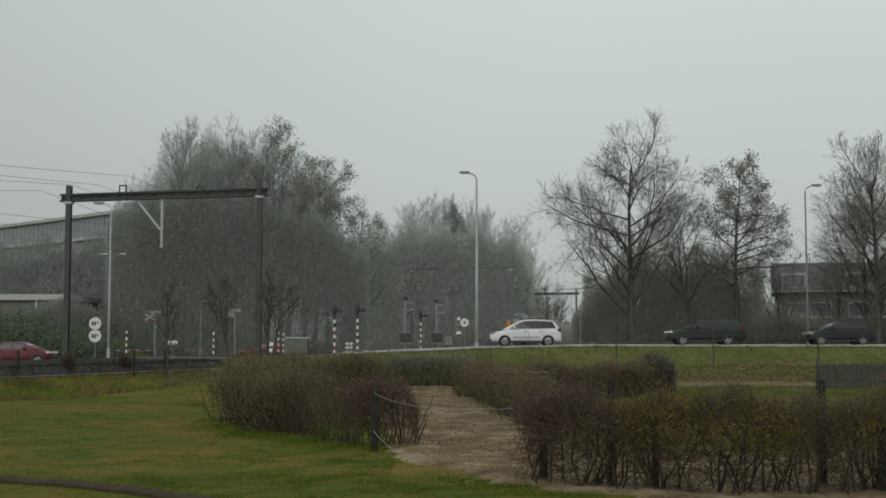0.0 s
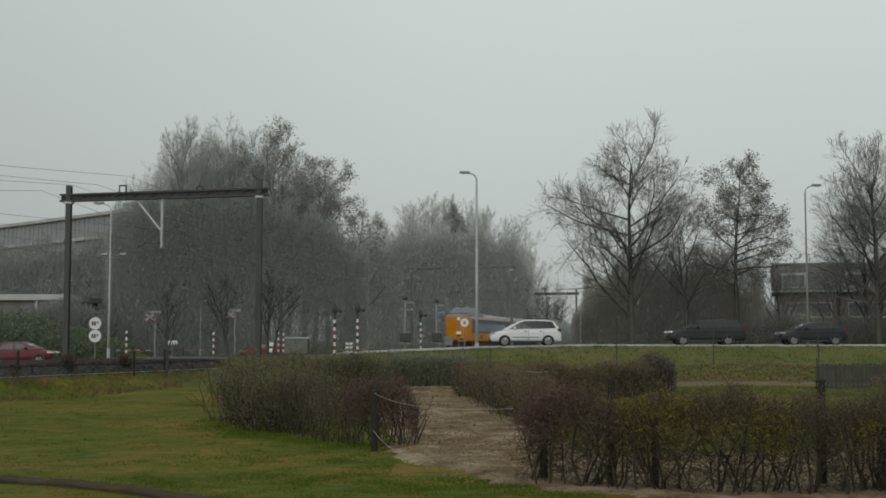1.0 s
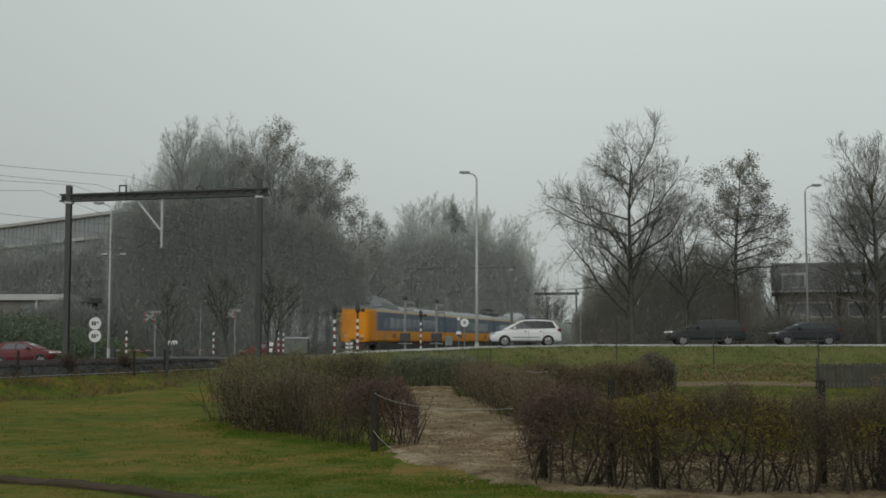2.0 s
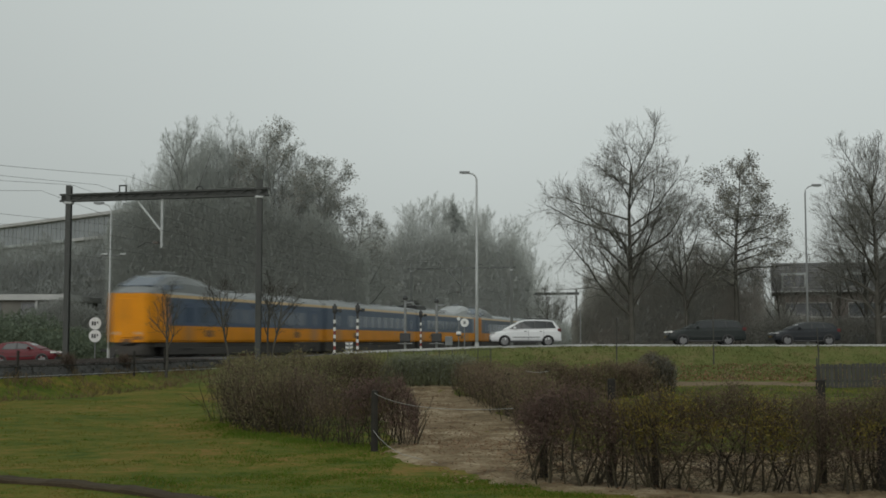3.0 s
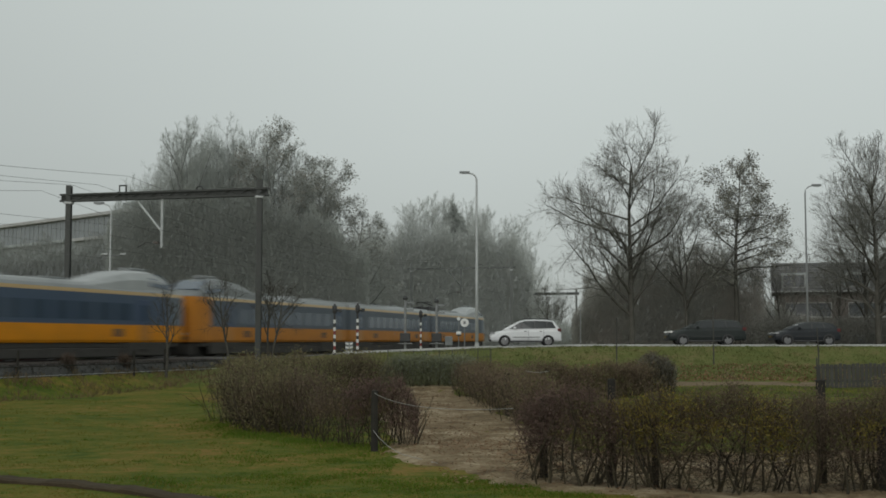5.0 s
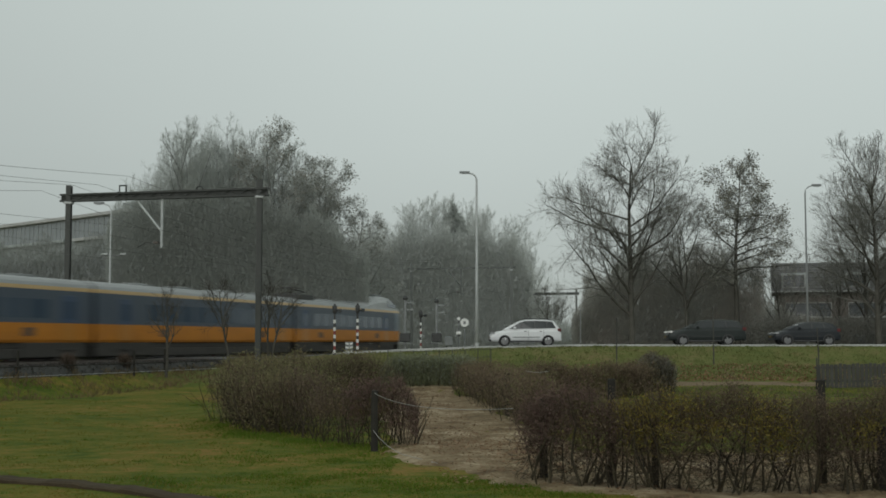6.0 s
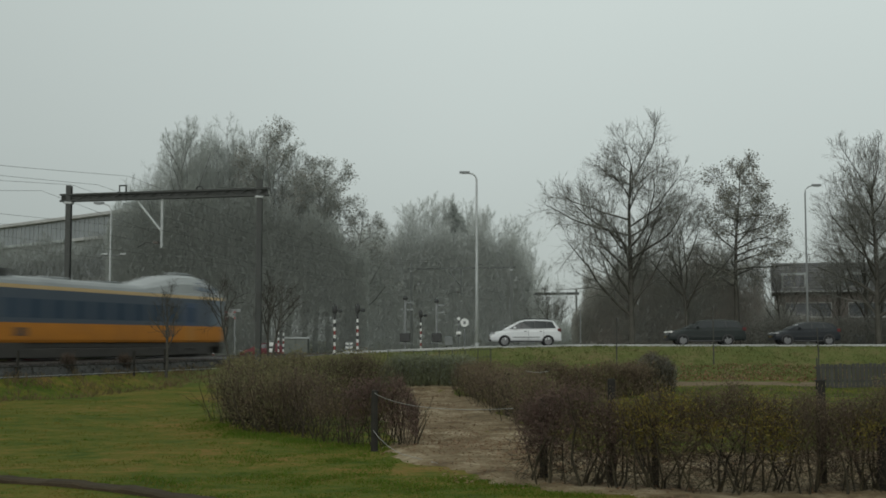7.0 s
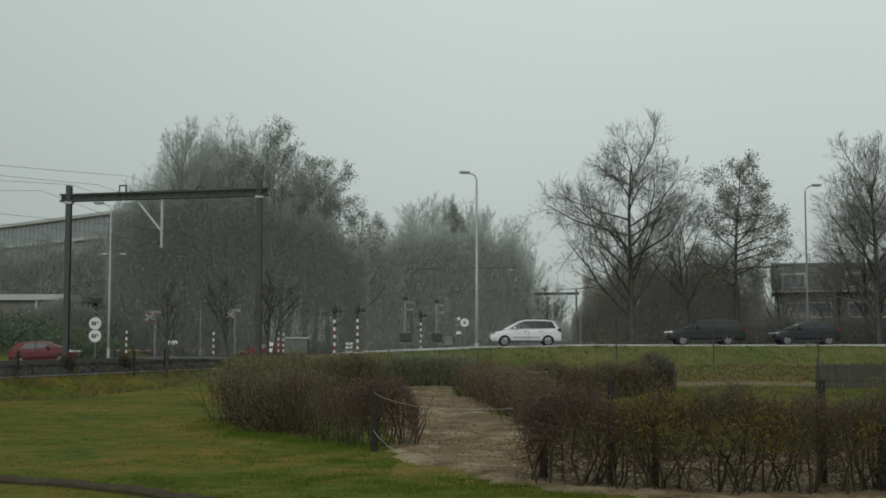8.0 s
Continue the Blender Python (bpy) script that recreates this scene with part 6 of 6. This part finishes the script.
    red_cab = [(0.85, 0.92), (1.65, 1.32), (1.95, 1.41), (2.4, 1.43), (3.1, 1.39), (3.4, 1.32), (3.78, 0.98)]
    red_panes = [[(1.22, 0.99), (1.72, 1.27), (2.2, 1.34), (2.2, 0.99)], [(2.28, 0.99), (2.28, 1.34), (2.85, 1.33), (3.1, 1.02)]]
    red = vehicle("dark red hatchback creeping towards the crossing", M_CARRED, pose(-24.6, 74, -0.5), 3.85, 0.83, 0.95, 1.43, red_line, red_cab, (0.78, 3.2), red_panes, lit=True)
    vehicle("red hatchback parked beyond the crossing", M_CARRED, pose(-15.5, 108, gz(-15.5, 108), 0, 0, 180), 3.85, 0.83, 0.95, 1.43, red_line, red_cab, (0.78, 3.2), red_panes)
    return blue, red


# ---- the train ----
def band(x0, x1, pts):
    """A closed prism along x from one half outline of (y, z)."""
    full = list(pts) + [(-y, z) for y, z in reversed(pts)]
    return Shape().loft([[(x, y, z) for y, z in full] for x in (x0, x1)])


def bogie(parent, x):
    b = part("bogie", Shape().box(x - 1.75, x + 1.75, -1.12, -0.98, 0.35, 0.68, 0.05).box(x - 1.75, x + 1.75, 0.98, 1.12, 0.35, 0.68, 0.05).box(x - 0.3, x + 0.3, -1.0, 1.0, 0.4, 0.7, 0.05), M_UNDER, parent)
    for dx in (-1.25, 1.25):
        for y in (-0.82, 0.72):
            part("wheel", Shape().disc_y(x + dx, 0.46, y, y + 0.13, 0.46, 24), M_UNDER, b)
        part("axle_box", Shape().box(x + dx - 0.2, x + dx + 0.2, 1.1, 1.25, 0.33, 0.62, 0.04), M_UNDER, b)


def coach(ln, cab, yellow_face, pantograph, yellow, blue):
    """One coach; cab: 0 for a middle coach, 1 for a driving coach with its nose at +x."""
    lab = "blue and yellow passenger train driving coach with raised cab" if cab else "blue and yellow middle coach of a passenger train"
    ob = thing("train_coach", lab, "train coach", group="train coaches")
    e = ln / 2
    nose = 2.15 if cab else 0.25
    x1, x0 = e - nose, -e + 0.25
    low = [(1.34, 0.90), (1.41, 1.05), (1.425, 1.45), (1.425, 1.88)]
    mid = [(1.425, 1.883), (1.42, 2.6), (1.405, 3.55)]
    stripe = [(1.408, 3.553), (1.385, 3.74)]
    top = [(1.375, 3.743), (1.28, 3.92), (1.05, 4.08), (0.6, 4.20), (0.0, 4.23)]
    part("lower_panel", band(x0, x1, low), yellow, ob, "yellow lower side")
    side = part("window_band", band(x0, x1, mid), blue, ob, "blue window band")
    part("stripe", band(x0, x1, stripe), M_STRIPE, ob, "cream stripe under the roof")
    roof = part("roof", band(x0, x1, top[:-1] + [(0.02, 4.23)]), M_ROOF, ob, "pale grey roof")
    part("underframe", Shape().box(x0 + 0.3, x1 + (1.2 if cab else -0.3), -1.25, 1.25, 0.62, 0.897, 0.03), M_UNDER, ob)
    for a, b in ((-7.4, -3.7), (-3.66, -0.4), (-0.36, 2.6), (2.64, 6.8)):
        part("equipment_box", Shape().box(a, b, -1.3, 1.3, 0.1, 0.617, 0.05), M_UNDER, ob)
    part("underfloor", Shape().box(x0 + 0.1, x1 + (1.5 if cab else -0.1), -0.62, 0.62, 0.05, 0.617, 0.03), M_UNDER, ob)
    for a, b in ((-e + 0.5, -7.5), (6.9, x1)):
        for sd in (-1, 1):
            part("side_skirt", Shape().box(a, b, *sorted((sd * 1.27, sd * 1.35)), 0.16, 0.895, 0.02), M_UNDER, ob)
    for x in (-9.5, 9.5 if not cab else 8.9):
        bogie(ob, x)
    # windows, doors and grilles on both sides
    doors = (-e + 2.2, e - 3.2 - (1.6 if cab else 0))
    xs = []
    x = -e + 4.0
    while x + 1.5 < doors[1] - 0.8:
        xs.append(x)
        x += 1.92
    for sd in (-1, 1):
        for x in xs:
            g = Shape().loft([[(a, sd * y, z) for a, z, y in ((x, 2.12, w), (x + 1.5, 2.12, w), (x + 1.5, 3.06, w - 0.007), (x, 3.06, w - 0.007))] for w in (1.405, 1.429)])
            part("side_window", g, M_TRAINGLASS, side)
        for x in doors:
            d = part("door", Shape().box(x - 0.65, x + 0.65, *sorted((sd * 1.36, sd * 1.431)), 1.89, 3.3, 0.02), M_BLUE_DOOR, ob, "blue and yellow entrance door")
            part("lower_leaf", Shape().box(x - 0.65, x + 0.65, *sorted((sd * 1.36, sd * 1.431)), 1.0, 1.886, 0.02), M_YELLOW_DOOR, d)
            part("door_window", Shape().box(x - 0.3, x + 0.3, *sorted((sd * 1.432, sd * 1.438)), 2.1, 3.0), M_TRAINGLASS, d)
            part("step", Shape().box(x - 0.6, x + 0.6, *sorted((sd * 1.1, sd * 1.42)), 0.5, 0.56, 0.01), M_UNDER, d)
        for x in (-e + 5.5, e - 7.5):
            part("grille", Shape().box(x - 0.42, x + 0.42, *sorted((sd * 1.40, sd * 1.432)), 1.22, 1.66, 0.02), M_BLACK, ob, "black ventilation grille")
    for k in range(4):
        x = -e + 4.5 + 5.2 * k
        part("roof_unit", Shape().box(x - 0.9, x + 0.9, -0.55, 0.55, 4.13, 4.32, 0.05), M_ROOF if k % 2 else M_GREY, roof)
    part("gangway", Shape().box(-e - 0.02, -e + 0.247, -0.9, 0.9, 1.0, 3.4, 0.05), M_BLACK, ob, "black rubber gangway bellows")
    if not cab:
        part("gangway", Shape().box(e - 0.247, e + 0.02, -0.9, 0.9, 1.0, 3.4, 0.05), M_BLACK, ob, "black rubber gangway bellows")
    if pantograph:
        x = -e + 3.2
        part("pantograph_well", Shape().box(x - 1.9, x + 1.9, -1.0, 1.0, 4.1, 4.5, 0.04), M_BLACK, roof)
        pg = part("pantograph", Shape().tube([(x - 1.3, -0.5, 4.52), (x + 1.1, -0.5, 4.72), (x - 0.9, 0, 4.95), (x + 1.1, 0.5, 4.72), (x - 1.3, 0.5, 4.52)], 0.06, 6), M_BLACK, ob)
        part("collector_bow", Shape().tube([(x - 0.9, -0.85, 4.9), (x - 0.9, -0.5, 5.0), (x - 0.9, 0.5, 5.0), (x - 0.9, 0.85, 4.9)], 0.05, 6), M_BLACK, pg)
    if cab:
        up = yellow if yellow_face else M_SLATE
        plan = ((0.0, 1.0), (1.2, 0.985), (1.75, 0.93), (2.05, 0.82), (2.15, 0.66))

        def shell(pts):
            full = list(pts) + [(-y, z) for y, z in reversed(pts)]
            return Shape().loft([[(x1 + q, y * k, z) for y, z in full] for q, k in plan])

        part("nose_lower", shell(low), yellow, ob, "yellow lower nose")
        part("nose_upper", shell([(1.425, 1.883), (1.42, 2.6), (1.405, 3.55)]), up, ob, "upper nose below the raised cab")
        part("nose_stripe", shell([(1.408, 3.553), (1.36, 3.74)]), yellow if yellow_face else M_STRIPE, ob)
        # raised cab on the roof
        hump = []
        for q, z, w in ((10.3, 4.14, 1.0), (9.3, 4.3, 1.08), (8.0, 4.6, 1.07), (6.6, 4.88, 1.06), (5.2, 5.0, 1.04), (3.4, 5.02, 1.04), (2.6, 4.86, 1.05), (1.7, 4.5, 1.06), (0.8, 4.12, 1.02), (0.25, 3.80, 0.92)):
            xx = e - q
            hump.append([(xx, y, p) for y, p in ((1.26 * w, 3.742), (1.2 * w, 3.742 + (z - 3.742) * 0.55), (0.98 * w, 3.742 + (z - 3.742) * 0.88), (0.5 * w, z), (-0.5 * w, z), (-0.98 * w, 3.742 + (z - 3.742) * 0.88), (-1.2 * w, 3.742 + (z - 3.742) * 0.55), (-1.26 * w, 3.742))])
        part("raised_cab", Shape().loft(hump), M_HUMP if yellow_face else M_CABROOF, ob, "raised driver's cab, its light and shade in its grey", smooth=False)
        part("cab_roof_box", Shape().box(e - 4.9, e - 3.1, -0.42, 0.42, 4.99, 5.19, 0.05), M_HUMP, ob)
        ws = Shape().loft([[(e - 2.75 + o, y, 4.83 + o * 0.8) for y in (-0.9, 0.9)] + [(e - 1.0 + o, y, 4.17 + o * 0.8) for y in (1.12, -1.12)] for o in (-0.02, 0.07)])
        part("windscreen", ws, M_TRAINGLASS, ob)
        for sd in (-1, 1):
            part("cab_side_window", Shape().loft([[(e - q, sd * (y + o), z) for q, z, y in ((4.0, 4.12, 1.25), (1.5, 3.95, 1.26), (1.75, 4.28, 1.19), (3.8, 4.62, 1.12))] for o in (0.0, 0.07)]), M_TRAINGLASS, ob)
            door = part("cab_door", Shape().box(x1 + 0.1, x1 + 0.85, *sorted((sd * 1.38, sd * 1.431)), 1.89, 3.3, 0.02), up, ob)
            part("lower_leaf", Shape().box(x1 + 0.1, x1 + 0.85, *sorted((sd * 1.38, sd * 1.431)), 1.0, 1.886, 0.02), yellow, door)
            part("headlamp", Shape().tube([(e - 0.12, sd * 0.72, 1.42), (e + 0.03, sd * 0.72, 1.42)], 0.1, 12), M_LAMP if yellow_face else M_TAIL, ob, "round headlamp" if yellow_face else "round tail lamp")
            part("buffer_step", Shape().box(e - 0.6, e - 0.15, *sorted((sd * 0.5, sd * 1.1)), 0.5, 0.88, 0.04), M_UNDER, ob)
        gd = part("front_gangway_door", Shape().box(e - 0.03, e + 0.06, -0.48, 0.48, 1.15, 3.45, 0.04), up if yellow_face else yellow, ob)
        part("door_seam", Shape().box(e + 0.061, e + 0.068, -0.012, 0.012, 1.2, 3.4), M_UNDER, gd)
        part("dark_panel", Shape().box(e - 0.02, e + 0.02, 0.52, 0.9, 1.05, 1.25, 0.01), M_BLACK, ob)
        part("coupler", Shape().box(e - 0.4, e + 0.18, -0.25, 0.25, 0.75, 1.1, 0.05), M_UNDER, ob)
        part("snow_plough", Shape().loft([[(e - 0.5, y, z) for y, z in ((-1.2, 0.2), (1.2, 0.2), (1.2, 0.7), (-1.2, 0.7))], [(e - 0.05, y, z) for y, z in ((-0.7, 0.18), (0.7, 0.18), (0.9, 0.7), (-0.9, 0.7))]]), M_UNDER, ob)
    return ob


TRAIN = []


def build_train():
    back = 0.0
    for yellow, blue in ((M_YELLOW, M_BLUE), (M_YELLOW_WORN, M_BLUE_WORN)):
        for ln, cab, turn, face, pant in ((27.05, 1, 0, True, False), (26.5, 0, 0, False, False), (27.05, 1, 180, False, True)):
            TRAIN.append((coach(ln, cab, face, pant, yellow, blue), back + ln / 2, turn))
            back += ln
        back += 1.05


def motions():
    """Keys of all that moves."""
    times = [k * 0.25 for k in range(33)]
    for ob, back, turn in TRAIN:
        rows = []
        for t in times:
            s = -38.1 * (t - 3.3245) + back
            xa, ya, _ = along(s - 9.5, -1.42)
            xb, yb, _ = along(s + 9.5, -1.42)
            rows.append((t, pose((xa + xb) / 2, (ya + yb) / 2, 0, 0, 0, math.degrees(math.atan2(ya - yb, xa - xb)) + turn)))
        walk(ob, rows)
    # hatchback rolls up and stops: (seconds, metres still to go)
    roll(BLUE, ((0, 2.1), (0.2, 1.72), (0.4, 1.25), (0.6, 0.88), (0.8, 0.62), (1.0, 0.40), (1.2, 0.24), (1.4, 0.10), (1.6, 0.03), (1.8, 0.0), (8, 0.0)), 22.5, 78, 180, 1)
    roll(RED, ((0, 0.0), (0.5, 0.03), (1.0, 0.08), (1.5, 0.15), (3.0, 0.26), (4.5, 0.62), (6.0, 1.05), (7.0, 1.28), (7.6, 1.32), (8, 1.36)), -24.85, 74, 0, 1)


def roll(pair, steps, x, y, turn, sign):
    ob, wheels = pair
    walk(ob, [(t, pose(x + d, y, float(road_z(x + d)) + (0.0), 0, -math.degrees(math.atan2(float(road_z(x + d + 1.3) - road_z(x + d - 1.3)), 2.6)) * (1 if turn == 0 else -1), turn)) for t, d in steps])
    base = [w.matrix_basis.translation.copy() for w, q, s in wheels]
    for (w, q, s), b in zip(wheels, base):
        fwd = 1 if turn == 0 else -1
        walk(w, [(t, pose(*b, 0, math.degrees(d / 0.318) * fwd, 0)) for t, d in steps])


build_ground()
build_road()
build_railway()
build_path()
build_foot_path()
build_train()
BLUE, RED = build_vehicles()
office()
pavilion()
row_house()
build_catenary()
build_woods()
build_hedges()
build_furniture()
build_fences()
build_grass()
motions()
